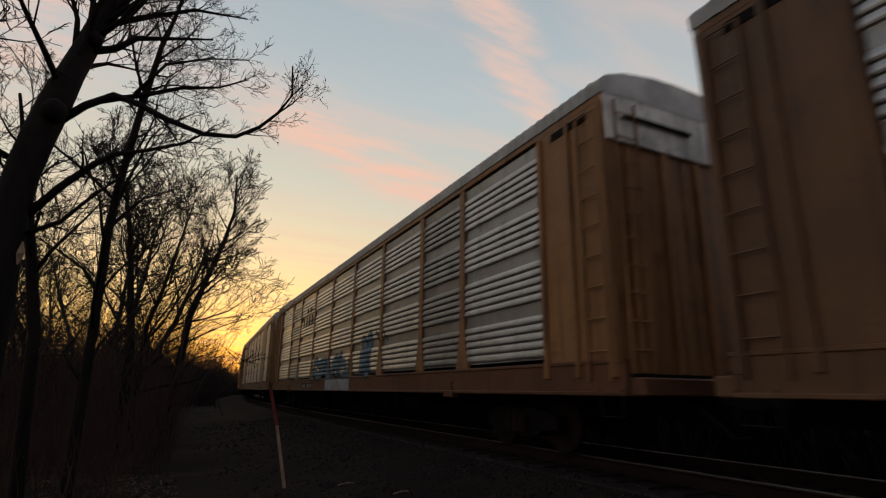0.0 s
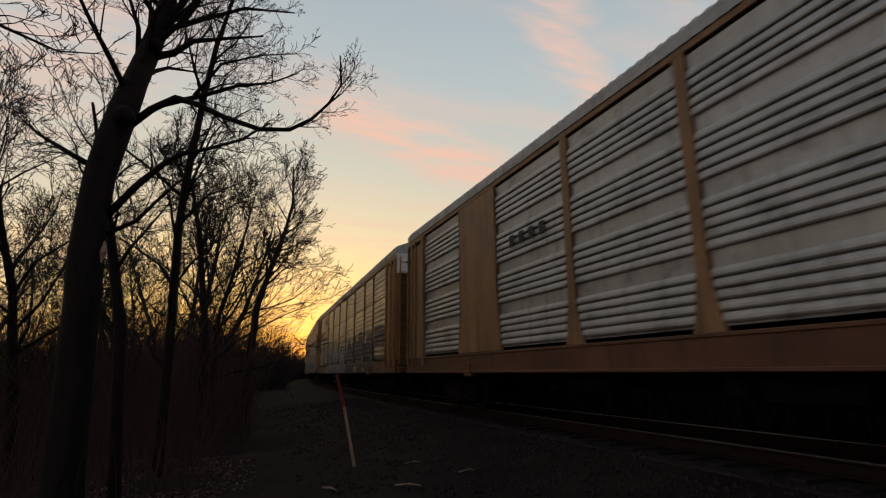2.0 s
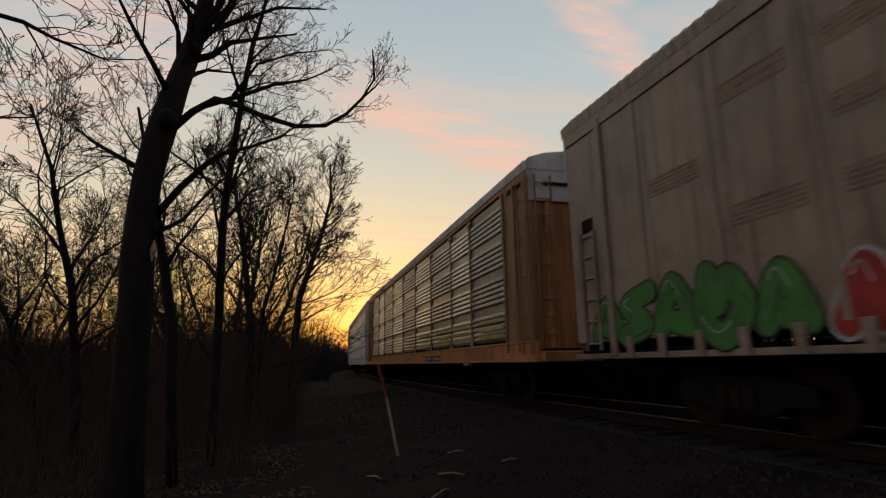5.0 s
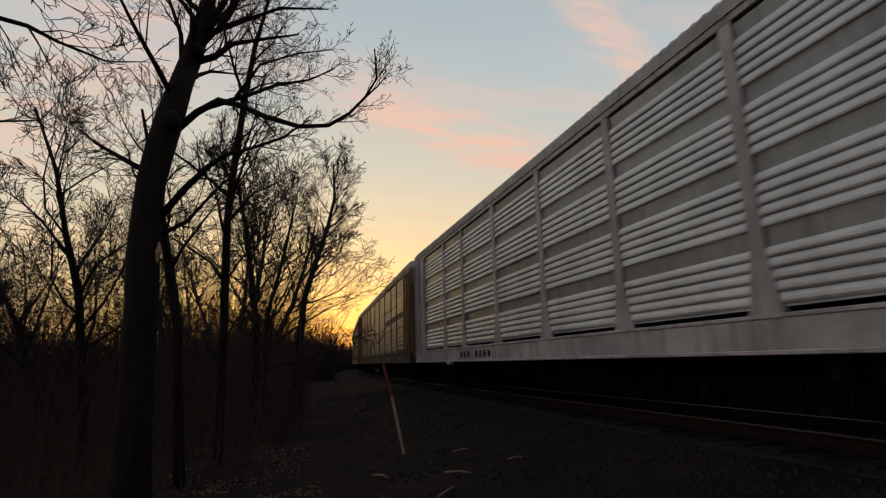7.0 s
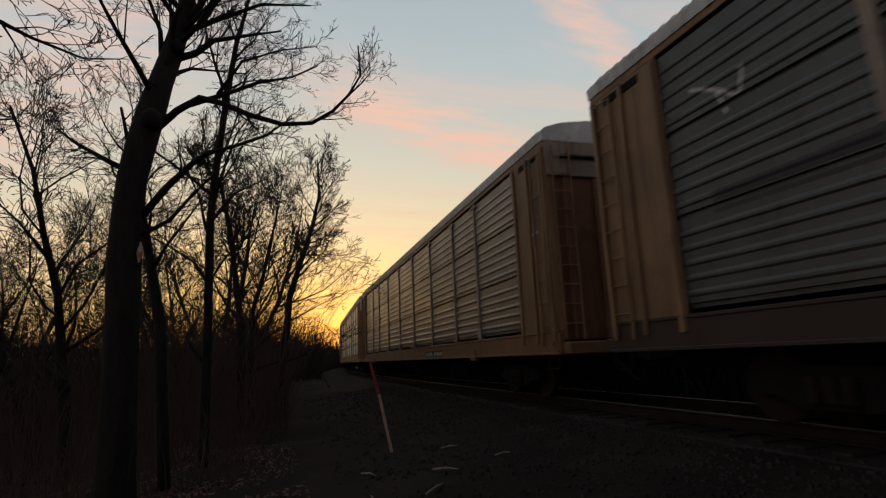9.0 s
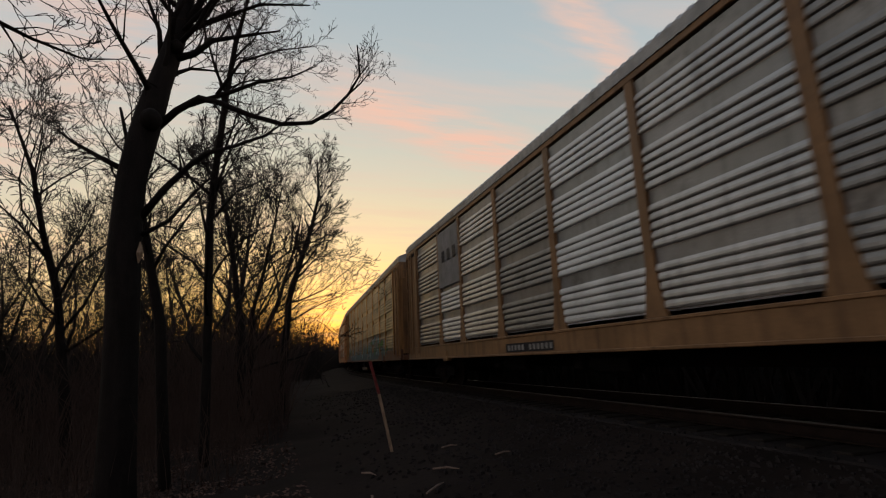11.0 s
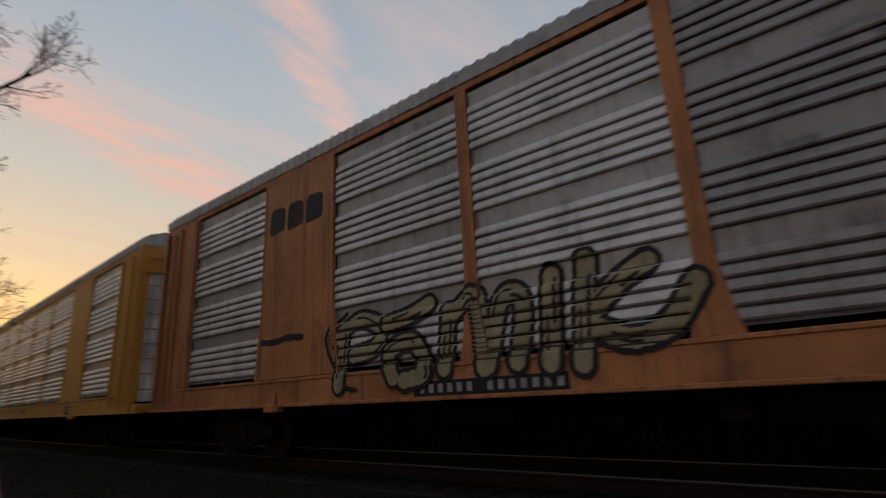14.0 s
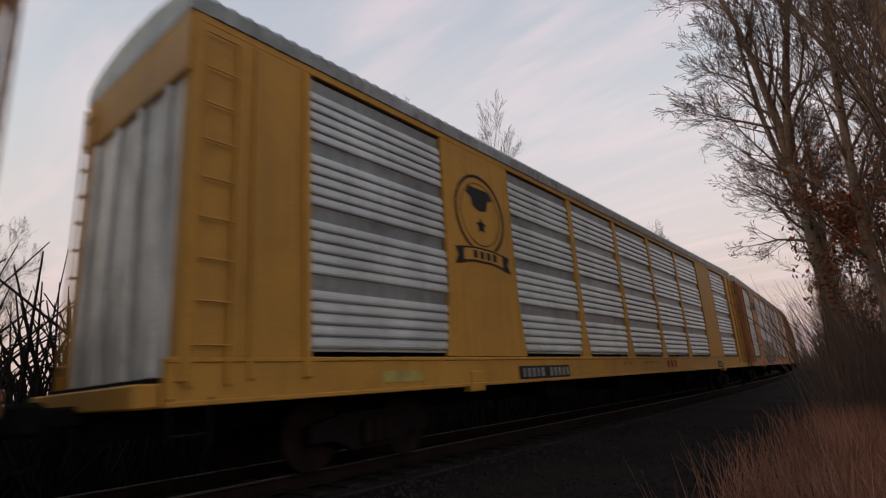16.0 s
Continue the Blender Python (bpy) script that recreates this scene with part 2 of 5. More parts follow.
def build_ground():
    xs = [-v for v in spread(14, 2600, 0.4, 1.22)][:0:-1] + spread(20, 2600, 0.35, 1.2)
    ys = [-v for v in spread(45, 2600, 0.5, 1.12)][:0:-1] + spread(60, 2600, 0.5, 1.12)
    sh = Shape()
    n = len(ys)
    sh.v = [(x, y, ground_z(x, y)) for x in xs for y in ys]
    sh.f = [(i * n + j, (i + 1) * n + j, (i + 1) * n + j + 1, i * n + j + 1) for i in range(len(xs) - 1) for j in range(n - 1)]
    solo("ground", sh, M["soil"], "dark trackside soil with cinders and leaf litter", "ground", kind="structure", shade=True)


def ribbon(profile, s0, s1, step_m):
    """A profile of (u, z) swept along the curve."""
    sh = Shape()
    n, k = len(profile), int((s1 - s0) / step_m)
    for i in range(k + 1):
        sh.v += [on_track(s0 + (s1 - s0) * i / k, u, z) for u, z in profile]
    sh.f = [(i * n + j, i * n + (j + 1) % n, (i + 1) * n + (j + 1) % n, (i + 1) * n + j) for i in range(k) for j in range(n)]
    return sh


def build_track():
    road = thing("railway_track", "single railway track with worn steel rails on ballast", "track", kind="structure")
    for c in (-0.7525, 0.7525):
        part("rail", ribbon([(c - .075, -.18), (c + .075, -.18), (c + .075, -.165), (c + .01, -.15), (c + .01, -.045), (c + .036, -.035), (c + .036, -.012), (c - .036, -.012), (c - .036, -.035), (c - .01, -.045), (c - .01, -.15), (c - .075, -.165)], -260, 260, 4), M["rail_side"], road)
        part("rail_head", ribbon([(c - .034, -.014), (c + .034, -.014), (c + .028, 0.0), (c - .028, 0.0)], -260, 260, 4), M["steel"], road, "polished rail head")
    bed = ribbon([(-1.75, -.6), (1.75, -.6), (1.55, -.215), (-1.55, -.215)], -260, 260, 5)
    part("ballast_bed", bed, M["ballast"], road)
    tie = Shape().box(-1.3, 1.3, -.115, .115, -.36, -.185, 0.012).mesh("tie", M["tie"])
    for i in range(-70, 110):
        s = i * 0.53
        a = s / RADIUS
        part("tie", tie, None, road, at=pose(*on_track(s), 0, 0, -math.degrees(a)))
    rng = random.Random(5)
    stones = Shape()
    for i in range(9000):
        s = rng.uniform(-14, 26) if i % 3 else rng.uniform(-9, 9)
        u = rng.triangular(1.2, 6.3, 2.2)
        x, y, _ = on_track(s, u)
        z = max(ground_z(x, y), -.215 if u < 1.55 else -9)
        r = rng.uniform(0.018, 0.045)
        a = rng.uniform(0, 6.3)
        pts = [(x + r * k * math.cos(a + j * 2.1), y + r * k * math.sin(a + j * 2.1), z + h * r) for h, k in ((-0.3, 1.0), (0.5, 0.7)) for j in range(3)]
        pts.append((x, y, z + r * rng.uniform(0.6, 0.95)))
        stones.add(pts, [(0, 1, 4, 3), (1, 2, 5, 4), (2, 0, 3, 5), (3, 4, 6), (4, 5, 6), (5, 3, 6)])
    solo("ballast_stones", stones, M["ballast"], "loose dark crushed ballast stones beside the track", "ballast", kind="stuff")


build_ground()
build_track()


# ---- autorack cars ----
SIDE = 1.555      # the plane of posts and plates, out from the car's midline
BOTTOM, DECK, TOP, EAVE = 0.92, 1.40, 5.12, 5.32


def rib_profile(style):
    """(out, z) points of a corrugated panel from its foot to its head."""
    pts = [(0.0, DECK + .055)]
    if style == "fine":
        rows = 3
        h = (TOP - DECK - .09) / rows
        for r in range(rows):
            z0 = DECK + .06 + r * h
            pts += [(-.06, z0), (-.06, z0 + .055), (0.0, z0 + .065)]
            for k in range(5):
                z = z0 + .14 + k * (h - .2) / 5
                pts += [(0.0, z), (.016, z + .03), (.016, z + .06), (0.0, z + .10)]
            pts.append((0.0, z0 + h - .005))
    else:
        groups, ribs = (4, 5)
        h = (TOP - DECK - .09) / groups
        for r in range(groups):
            z0 = DECK + .06 + r * h
            for k in range(ribs):
                w = h * (.76 if style == "bands" else .80) / ribs
                z = z0 + .02 + k * w
                pts += [(-.02, z), (-.018, z + w * .08), (.022, z + w * .15), (.03, z + w * .32), (.026, z + w * .60), (.009, z + w * .95), (-.02, z + w * .995)]
    pts.append((0.0, TOP - .01))
    return pts


RIBS = {style: rib_profile(style) for style in ("bands", "dense", "fine")}
panel_cache = {}
BAND = {}


def panel_mesh(width, style, material):
    key = (round(width, 3), style, material.name)
    if key not in panel_cache:
        prof = RIBS[style]
        sh, n = Shape(), len(prof)
        base = SIDE - .045
        for y in (-width / 2, width / 2):
            sh.v += [(-(base + o), y, z) for o, z in prof] + [(-(base - .05), y, z) for o, z in prof]
        for i in range(n - 1):
            sh.f += [(i, i + 1, 2 * n + i + 1, 2 * n + i), (n + i, 3 * n + i, 3 * n + i + 1, n + i + 1)]
            sh.f += [(i, n + i, n + i + 1, i + 1), (2 * n + i, 2 * n + i + 1, 3 * n + i + 1, 3 * n + i)]
        me = sh.mesh("panel", material)
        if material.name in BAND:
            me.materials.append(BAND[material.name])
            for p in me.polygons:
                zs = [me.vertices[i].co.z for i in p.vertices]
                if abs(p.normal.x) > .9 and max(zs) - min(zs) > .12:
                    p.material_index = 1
        panel_cache[key] = me
    return panel_cache[key]


FLIP = pose(0, 0, 0, 0, 0, 180)
INSET = 0.28      # the closed body stops short of the end platform
END = pose(0, INSET, 0)
SIDES = {}      # what the painter must know of each car's side
part_cache = {}


def cached(key, make, material):
    if (key, material.name) not in part_cache:
        part_cache[key, material.name] = make().mesh(key.split("|")[0], material)
    return part_cache[key, material.name]


def roof_shape():
    half = [(1.57, EAVE - .06), (1.585, EAVE + .12), (1.50, EAVE + .22), (1.1, EAVE + .36), (.5, EAVE + .45), (0, EAVE + .47)]
    prof = [(-x, z) for x, z in half] + half[-2::-1]
    sh, n = Shape(), len(prof)
    k = 250
    for i in range(k + 1):
        y = (i / k - .5) * (BODY - 2 * INSET + .1)
        lift = .022 * (i % 2) if 2 < i < k - 2 else 0
        sh.v += [(x * (1 + (.012 * (i % 2) if 2 < i < k - 2 else 0)), y, z + lift * (0 if j in (0, n - 1) else 1)) for j, (x, z) in enumerate(prof)]
    sh.f = [(i * n + j, i * n + j + 1, (i + 1) * n + j + 1, (i + 1) * n + j) for i in range(k) for j in range(n - 1)]
    for i in (0, k):
        sh.f.append(tuple(i * n + j for j in range(n)))
    return sh


def end_cap_shape():
    half = [(1.52, EAVE - .8), (1.555, EAVE + .1), (1.47, EAVE + .2), (1.08, EAVE + .34), (.5, EAVE + .43), (0, EAVE + .45)]
    prof = [(-x, z) for x, z in half] + half[-2::-1]
    n = len(prof)
    return Shape().add([(x, y, z) for y in (0, .12) for x, z in prof], [tuple(range(n))[::-1], tuple(range(n, 2 * n))] + [(i, (i + 1) % n, (i + 1) % n + n, i + n) for i in range(n)])


def wheel_shape():
    sh = Shape()
    n = 20
    prof = [(-.07, .38), (-.07, .457), (-.035, .46), (-.03, .42), (.07, .41), (.07, .36), (.03, .33), (.03, .16), (.09, .14), (.09, .05)]
    for i in range(n):
        a = 2 * math.pi * i / n
        sh.v += [(x, r * math.cos(a), r * math.sin(a)) for x, r in prof]
    k = len(prof)
    sh.f = [(i * k + j, i * k + j + 1, ((i + 1) % n) * k + j + 1, ((i + 1) % n) * k + j) for i in range(n) for j in range(k - 1)]
    sh.f += [tuple(i * k + k - 1 for i in range(n)), tuple(i * k for i in range(n - 1, -1, -1))]
    return sh


def side_frame_shape():
    out = [(-1.08, .36), (-1.08, .58), (-.45, .7), (.45, .7), (1.08, .58), (1.08, .36), (.7, .36), (.4, .22), (-.4, .22), (-.7, .36)]
    return Shape().plate(out, 1.08, .14)


def add_underframe(car, sill_mat):
    under = M["under"]
    part("center_sill", cached("center_sill|", lambda: Shape().box(-.3, .3, -13.6, 13.6, .62, 1.0, .02).box(-1.4, 1.4, -13.5, 13.5, 1.0, 1.12), under), under, car)
    for y in (-5.5, 0.6, 4.6):
        part("brake_gear", cached("brake_gear|", lambda: Shape().tube([(-.9, -.6, .72), (-.9, .6, .72)], [.2, .2], 10).box(-1.2, -.5, .7, 1.0, .6, .95, .03), under), under, car, at=pose(0, y, 0))
    for y in (-10.4, 10.4):
        truck = part("truck", cached("truck|", lambda: Shape().box(-1.05, 1.05, -.2, .2, .45, .7, .03), under), under, car, "cast steel truck", at=pose(0, y, 0))
        for s in (0, 180):
            part("side_frame", cached("side_frame|", side_frame_shape, under), under, truck, at=pose(0, 0, 0, 0, 0, s))
            for dy in (-.2, 0, .2):
                part("spring", cached("spring|", lambda: Shape().tube([(-1.13, 0, .3), (-1.13, 0, .58)], [.08, .08], 8), M["rail_side"]), under, truck, at=pose(0, 0, 0, 0, 0, s) @ pose(0, dy, 0))
        for dy in (-.88, .88):
            for s in (0, 180):
                part("wheel", cached("wheel|", wheel_shape, M["rail_side"]), under, truck, at=pose(0, dy, .46) @ pose(0, 0, 0, 0, 0, s) @ pose(-.7525, 0, 0))
    for s in (0, 180):
        part("coupler", cached("coupler|", lambda: Shape().box(-.12, .12, -14.15, -13.3, .78, 1.0, .03).box(-.2, .12, -14.35, -14.05, .72, 1.06, .05), under), under, car, at=pose(0, 0, 0, 0, 0, s))
        part("air_hose", cached("air_hose|", lambda: Shape().tube([(-.45, -13.6, .8), (-.45, -13.9, .6), (-.4, -14.1, .42), (-.3, -14.25, .45)], [.025] * 4, 6), under), under, car, at=pose(0, 0, 0, 0, 0, s))


def ladder_shape(x0, x1, y0, y1, z0, z1, step_m=.38, rail=.022):
    sh = Shape()
    for x, y in ((x0, y0), (x1, y1)):
        sh.tube([(x, y, z0), (x, y, z1)], [rail, rail], 6)
    z = z0 + .12
    while z < z1:
        sh.tube([(x0, y0, z), (x1, y1, z)], [.016, .016], 5)
        z += step_m
    return sh


def post_shape(half_w, flare):
    lo, hi = DECK - .01, TOP + .06
    out = [(-half_w - flare, lo), (half_w + flare, lo), (half_w + flare * .75, lo + .12), (half_w, lo + (.75 if flare > .06 else .2)), (half_w, hi), (-half_w, hi), (-half_w, lo + (.75 if flare > .06 else .2)), (-half_w - flare * .75, lo + .12)]
    return Shape().plate(out[::-1], SIDE, .07)


def build_autorack(label, layout, paint, panel_mats, style="bands", flare=.14, post=.10, sill=None, door=None, cap=None, roof=None, posts=None, low_sill=BOTTOM, ladder_steps=True, dark_strips=True, group="autorack cars of the train"):
    """An enclosed autorack: sides of corrugated panels between posts. layout: widths from the leading end; ('e', w) end plate, ('p', w) panel, ('w', w) plate, ('u', w) plate over panel."""
    car = thing("autorack_car", label, "railroad car", group)
    sill, door, cap, roof = sill or paint, door or paint, cap or M["roof"], roof or M["roof"]
    flats, edge = [], -BODY / 2
    for i, (kind, w) in enumerate(layout):
        if kind in "we":
            flats.append((edge, edge + w, .14 if kind == "w" else 0.0))
        elif i and layout[i - 1][0] in "pu":
            flats.append((edge - post, edge + post, flare))
        edge += w
    SIDES[car.name] = (style, flats)
    add_underframe(car, sill)
    part("roof", cached("roof|", roof_shape, roof), roof, car)
    floor_mat = M["under"]
    part("deck", cached("deck|", lambda: Shape().box(-1.45, 1.45, -13.6, 13.6, 1.12, 1.2).box(-1.44, 1.44, -13.3, 13.3, 2.6, 2.66).box(-1.44, 1.44, -13.3, 13.3, 4.0, 4.06), floor_mat), floor_mat, car)
    for s, turn in ((0, pose(0, 0, 0)), (1, FLIP)):
        b = low_sill
        part("side_sill", cached("side_sill|%g" % b, lambda: Shape().box(-SIDE - .012, -SIDE + .1, -13.5, 13.5, b, DECK - .015, .012), sill), sill, car, at=turn)
        for z in (DECK - .07, b):
            part("sill_flange", cached("sill_flange|", lambda: Shape().box(-SIDE - .03, -SIDE + .05, -13.5, 13.5, 0, .055, .01), sill), sill, car, at=turn @ pose(0, 0, z))
        part("top_chord", cached("top_chord|", lambda: Shape().box(-SIDE - .005, -SIDE + .08, -13.4, 13.4, TOP + .03, EAVE - .05, .01), paint), paint, car, at=turn)
        y, k = -BODY / 2, 0
        seq = layout if s == 0 else layout[::-1]
        for i, (kind, w) in enumerate(seq):
            mid = y + w / 2
            if kind == "p" or kind == "u":
                mat = panel_mats[k % len(panel_mats)]
                k += 1
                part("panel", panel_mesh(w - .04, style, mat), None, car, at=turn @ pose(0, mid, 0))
            if kind == "u":
                part("upper_plate", cached("upper_plate|%g" % w, lambda: Shape().box(-SIDE - .002, -SIDE + .02, -w / 2, w / 2, 3.45, TOP, .006), paint), paint, car, at=turn @ pose(0, mid, 0))
            if kind == "w":
                part("side_plate", cached("side_plate|%g" % w, lambda: Shape().plate([(-w / 2, TOP + .06), (w / 2, TOP + .06), (w / 2, 2.6), (w / 2 + .14, DECK), (-w / 2 - .14, DECK), (-w / 2, 2.6)], SIDE, .06).box(-SIDE - .012, -SIDE, -w / 2, -w / 2 + .05, 1.7, TOP, .004).box(-SIDE - .012, -SIDE, w / 2 - .05, w / 2, 1.7, TOP, .004), paint), paint, car, at=turn @ pose(0, mid, 0))
            if kind == "e":
                lead = y < 0
                e0, e1 = (-w / 2, w / 2)
                outer = e0 if lead else e1
                plate = part("end_plate", cached("end_plate|%g %d" % (w, lead), lambda: Shape().box(-SIDE, -SIDE + .06, e0 + (INSET if lead else 0), e1 - (0 if lead else INSET), DECK - .02, TOP + .05, .01), paint), paint, car, at=turn @ pose(0, mid, 0))
                for rib_y, wide in ((-outer * .15, .035), (-outer * .93, .05), (outer * .63, .05)):
                    part("plate_rib", cached("plate_rib|%g" % wide, lambda: Shape().box(-SIDE - .055, -SIDE, -wide, wide, DECK - .25, TOP, .01), paint), paint, plate, at=pose(0, rib_y, 0))
                if ladder_steps:
                    c = (e0 + .32 + INSET) if lead else (e1 - .32 - INSET)
                    rung = cached("rung|", lambda: Shape().tube([(-SIDE - .01, -.21, 0), (-SIDE - .055, -.21, 0), (-SIDE - .055, .21, 0), (-SIDE - .01, .21, 0)], [.012] * 4, 5), paint)
                    for q in (-.21, .21):
                        part("ladder_rail", cached("ladder_rail|", lambda: Shape().box(-SIDE - .075, -SIDE - .035, -.02, .02, DECK - .3, TOP - .1, .006), paint), paint, plate, at=pose(0, c + q, 0))
                    for z in range(9):
                        part("rung", rung, None, plate, at=pose(0, c, DECK + .1 + z * .44))
            if i and seq[i - 1][0] in "pu" and kind in "pu":
                part("post", cached("post|%g %g" % (post, flare), lambda: post_shape(post, flare), posts or paint), posts or paint, car, at=turn @ pose(0, y, 0))
                if flare < .06:
                    part("post_cap", cached("post_cap|", lambda: Shape().box(-SIDE - .012, -SIDE + .02, -.2, .2, TOP - .12, TOP - .02, .008), posts or paint), posts or paint, car, at=turn @ pose(0, y, 0))
                    part("post_foot", cached("post_foot|", lambda: Shape().box(-SIDE - .02, -SIDE + .02, -.13, .13, DECK - .08, DECK + .28, .012), posts or paint), posts or paint, car, at=turn @ pose(0, y, 0))
            y += w
    for turn in (pose(0, 0, 0), FLIP):
        for y in (-13.25, 13.25):
            part("sill_step", cached("sill_step|", lambda: Shape().tube([(-SIDE - .01, -.2, 1.0), (-SIDE - .02, -.19, .66), (-SIDE - .02, .19, .66), (-SIDE - .01, .2, 1.0)], [.016] * 4, 5), M["under"]), M["under"], car, at=turn @ pose(0, y, 0))
        for y in (-8.6, 8.6):
            part("jack_pad", cached("jack_pad|", lambda: Shape().box(-SIDE - .06, -SIDE + .1, -.2, .2, .84, .98, .015).box(-SIDE - .045, -SIDE, -.14, .14, .98, 1.16, .01), sill), sill, car, at=turn @ pose(0, y, 0))
        # near-black strips laid on the plates as the shadow below the eave
        for y in (-12.85, 12.45) if dark_strips else ():
            part("eave_gap", cached("eave_gap|", lambda: Shape().box(-SIDE - .014, -SIDE - .002, -.42, .42, TOP - .16, TOP - .03), M["under"]), M["under"], car, "dark strip painting the shadow under the eave", at=turn @ pose(0, y + .2, 0))
        part("end_door", cached("end_door|", lambda: Shape().box(-1.4, -.02, -13.68, -13.6, 1.15, EAVE - .78, .02).box(.02, 1.4, -13.68, -13.6, 1.15, EAVE - .78, .02), door), door, car, at=turn @ END)
        for x in (0, SIDE + 1.38):
            part("corner_post", cached("corner_post|", lambda: Shape().box(-SIDE, -1.38, -13.7, -13.5, .95, TOP, .02), paint), paint, car, at=turn @ END @ pose(x, 0, 0))
        for j in range(4):
            part("door_rib", cached("door_rib|", lambda: Shape().box(-.07, .07, -.06, .0, 1.2, EAVE - .82, .025), door), door, car, at=turn @ END @ pose(-1.1 + j * .72, -13.68, 0))
        part("end_cap", cached("end_cap|", end_cap_shape, cap), cap, car, at=turn @ END @ pose(0, -13.74, 0))
        part("end_sill", cached("end_sill|", lambda: Shape().box(-1.5, 1.5, -13.75, -13.5, .92, 1.15, .02), sill), sill, car, at=turn)
        if dark_strips:
            part("cap_bar", cached("cap_bar|", lambda: Shape().box(-1.2, .2, -13.8, -13.74, EAVE - .42, EAVE - .36, .01), M["under"]), M["under"], car, "dark bar across the end cap", at=turn @ END)
        part("end_ladder", cached("end_ladder|", lambda: ladder_shape(-1.42, -1.02, -13.8, -13.8, 1.0, EAVE - .2), paint), paint, car, at=turn @ END)
    return car


def build_smooth_car(label, paint, cap, door):
    """A tall car with smooth sheet sides, faint posts, rows of small louvres and a row of stake pockets."""
    car = thing("smooth_autorack_car", label, "railroad car", "autorack cars of the train")
    add_underframe(car, paint)
    part("roof", cached("roof|", roof_shape, paint), paint, car)
    for turn in (pose(0, 0, 0), FLIP):
        part("side_wall", cached("side_wall|", lambda: Shape().box(-SIDE + .01, -SIDE + .07, -13.4, 13.4, 1.25, EAVE - .04), paint), paint, car, at=turn)
        part("top_chord", cached("smooth_chord|", lambda: Shape().box(-SIDE - .02, -SIDE + .04, -13.4, 13.4, EAVE - .3, EAVE - .05, .01), paint), paint, car, at=turn)
        part("side_sill", cached("smooth_sill|", lambda: Shape().box(-SIDE - .01, -SIDE + .05, -13.5, 13.5, .96, 1.05, .01), paint), paint, car, at=turn)
        post = cached("seam|", lambda: Shape().box(-SIDE - .012, -SIDE + .02, -.045, .045, 1.28, EAVE - .2, .006), paint)
        louvre = cached("louvre|", lambda: Shape().add([(-SIDE + .008, -.5, -.026), (-SIDE + .008, .5, -.026), (-SIDE - .001, .5, .012), (-SIDE - .001, -.5, .012), (-SIDE + .008, -.5, .016), (-SIDE + .008, .5, .016)], [(0, 1, 2, 3), (3, 2, 5, 4)]), paint)
        pocket = cached("stake_pocket|", lambda: Shape().box(-SIDE - .06, -SIDE - .01, -.07, .07, .96, 1.3, .01), paint)
        for i in range(-8, 9):
            part("seam", post, None, car, at=turn @ pose(0, i * 1.42, 0))
            for q in (-.21, .5):
                part("stake_pocket", pocket, None, car, at=turn @ pose(0, i * 1.42 + q, 0))
            if i < 8:
                for z in (2.55, 3.35, 4.15):
                    for q in range(5):
                        if (i + int(z * 2)) % 3:
                            part("louvre", louvre, None, car, at=turn @ pose(0, i * 1.42 + .71, z + q * .06))
        for s in (-1, 1):
            part("door_post", cached("door_post|", lambda: Shape().box(-SIDE - .05, -SIDE + .02, -.07, .07, 1.0, EAVE - .15, .015), paint), paint, car, at=turn @ pose(0, s * 12.3, 0))
            part("ladder_recess", cached("ladder_recess|", lambda: Shape().box(-SIDE - .004, -SIDE + .03, -.17, .17, 3.2, 3.45, .01), M["under"]), M["under"], car, "dark slot over the ladder", at=turn @ pose(0, s * 12.85, 0))
            part("ladder", cached("smooth_ladder|", lambda: ladder_shape(-SIDE - .02, -SIDE - .02, -.2, .2, 1.1, 3.2, .38, .03), paint), paint, car, at=turn @ pose(0, s * 12.85, 0))
        part("end_door", cached("smooth_end|", lambda: Shape().box(-1.5, -.02, -13.68, -13.55, 1.1, EAVE - .1, .03).box(.02, 1.5, -13.68, -13.55, 1.1, EAVE - .1, .03).box(-1.1, -.95, -13.74, -13.68, 1.2, EAVE - .3, .02).box(.95, 1.1, -13.74, -13.68, 1.2, EAVE - .3, .02).box(-.5, -.35, -13.74, -13.68, 1.2, EAVE - .3, .02).box(.35, .5, -13.74, -13.68, 1.2, EAVE - .3, .02), door), door, car, at=turn @ END)
        part("end_cap", cached("end_cap|", end_cap_shape, cap), cap, car, at=turn @ END @ pose(0, -13.74, 0))
    return car


def paint_of(name, base, dirty=0.55, streaks=0.5, vary=0.28, rough=0.6):
    return surface(name, base, rough, scale=0.7, vary=vary, dirt=RUST, dirty=dirty, streaks=streaks, bump=0.08)


def zinc(name, base, metal=0.5, dirty=0.4, per_object=0.25, rough=0.42, dirt=(0.06, 0.055, 0.05), streaks=0.3):
    return surface(name, base, rough, metal, scale=0.9, vary=0.2, dirt=dirt, dirty=dirty, streaks=streaks, per_object=per_object, bump=0.06)


OCHRE = paint_of("weathered_ochre", (0.25, 0.125, 0.05))
AMBER = paint_of("amber_paint", (0.28, 0.145, 0.052))
OXIDE = paint_of("oxide_red_brown", (0.115, 0.05, 0.026), dirty=0.7)
DRAB = paint_of("drab_olive_tan", (0.17, 0.10, 0.05), dirty=0.5)
EARTH = paint_of("dirt_brown", (0.028, 0.018, 0.014), dirty=0.2, streaks=0.2)
DUN = paint_of("dun_grey_brown", (0.19, 0.155, 0.125), dirty=0.5)
UMBER = paint_of("umber_paint", (0.13, 0.068, 0.032))
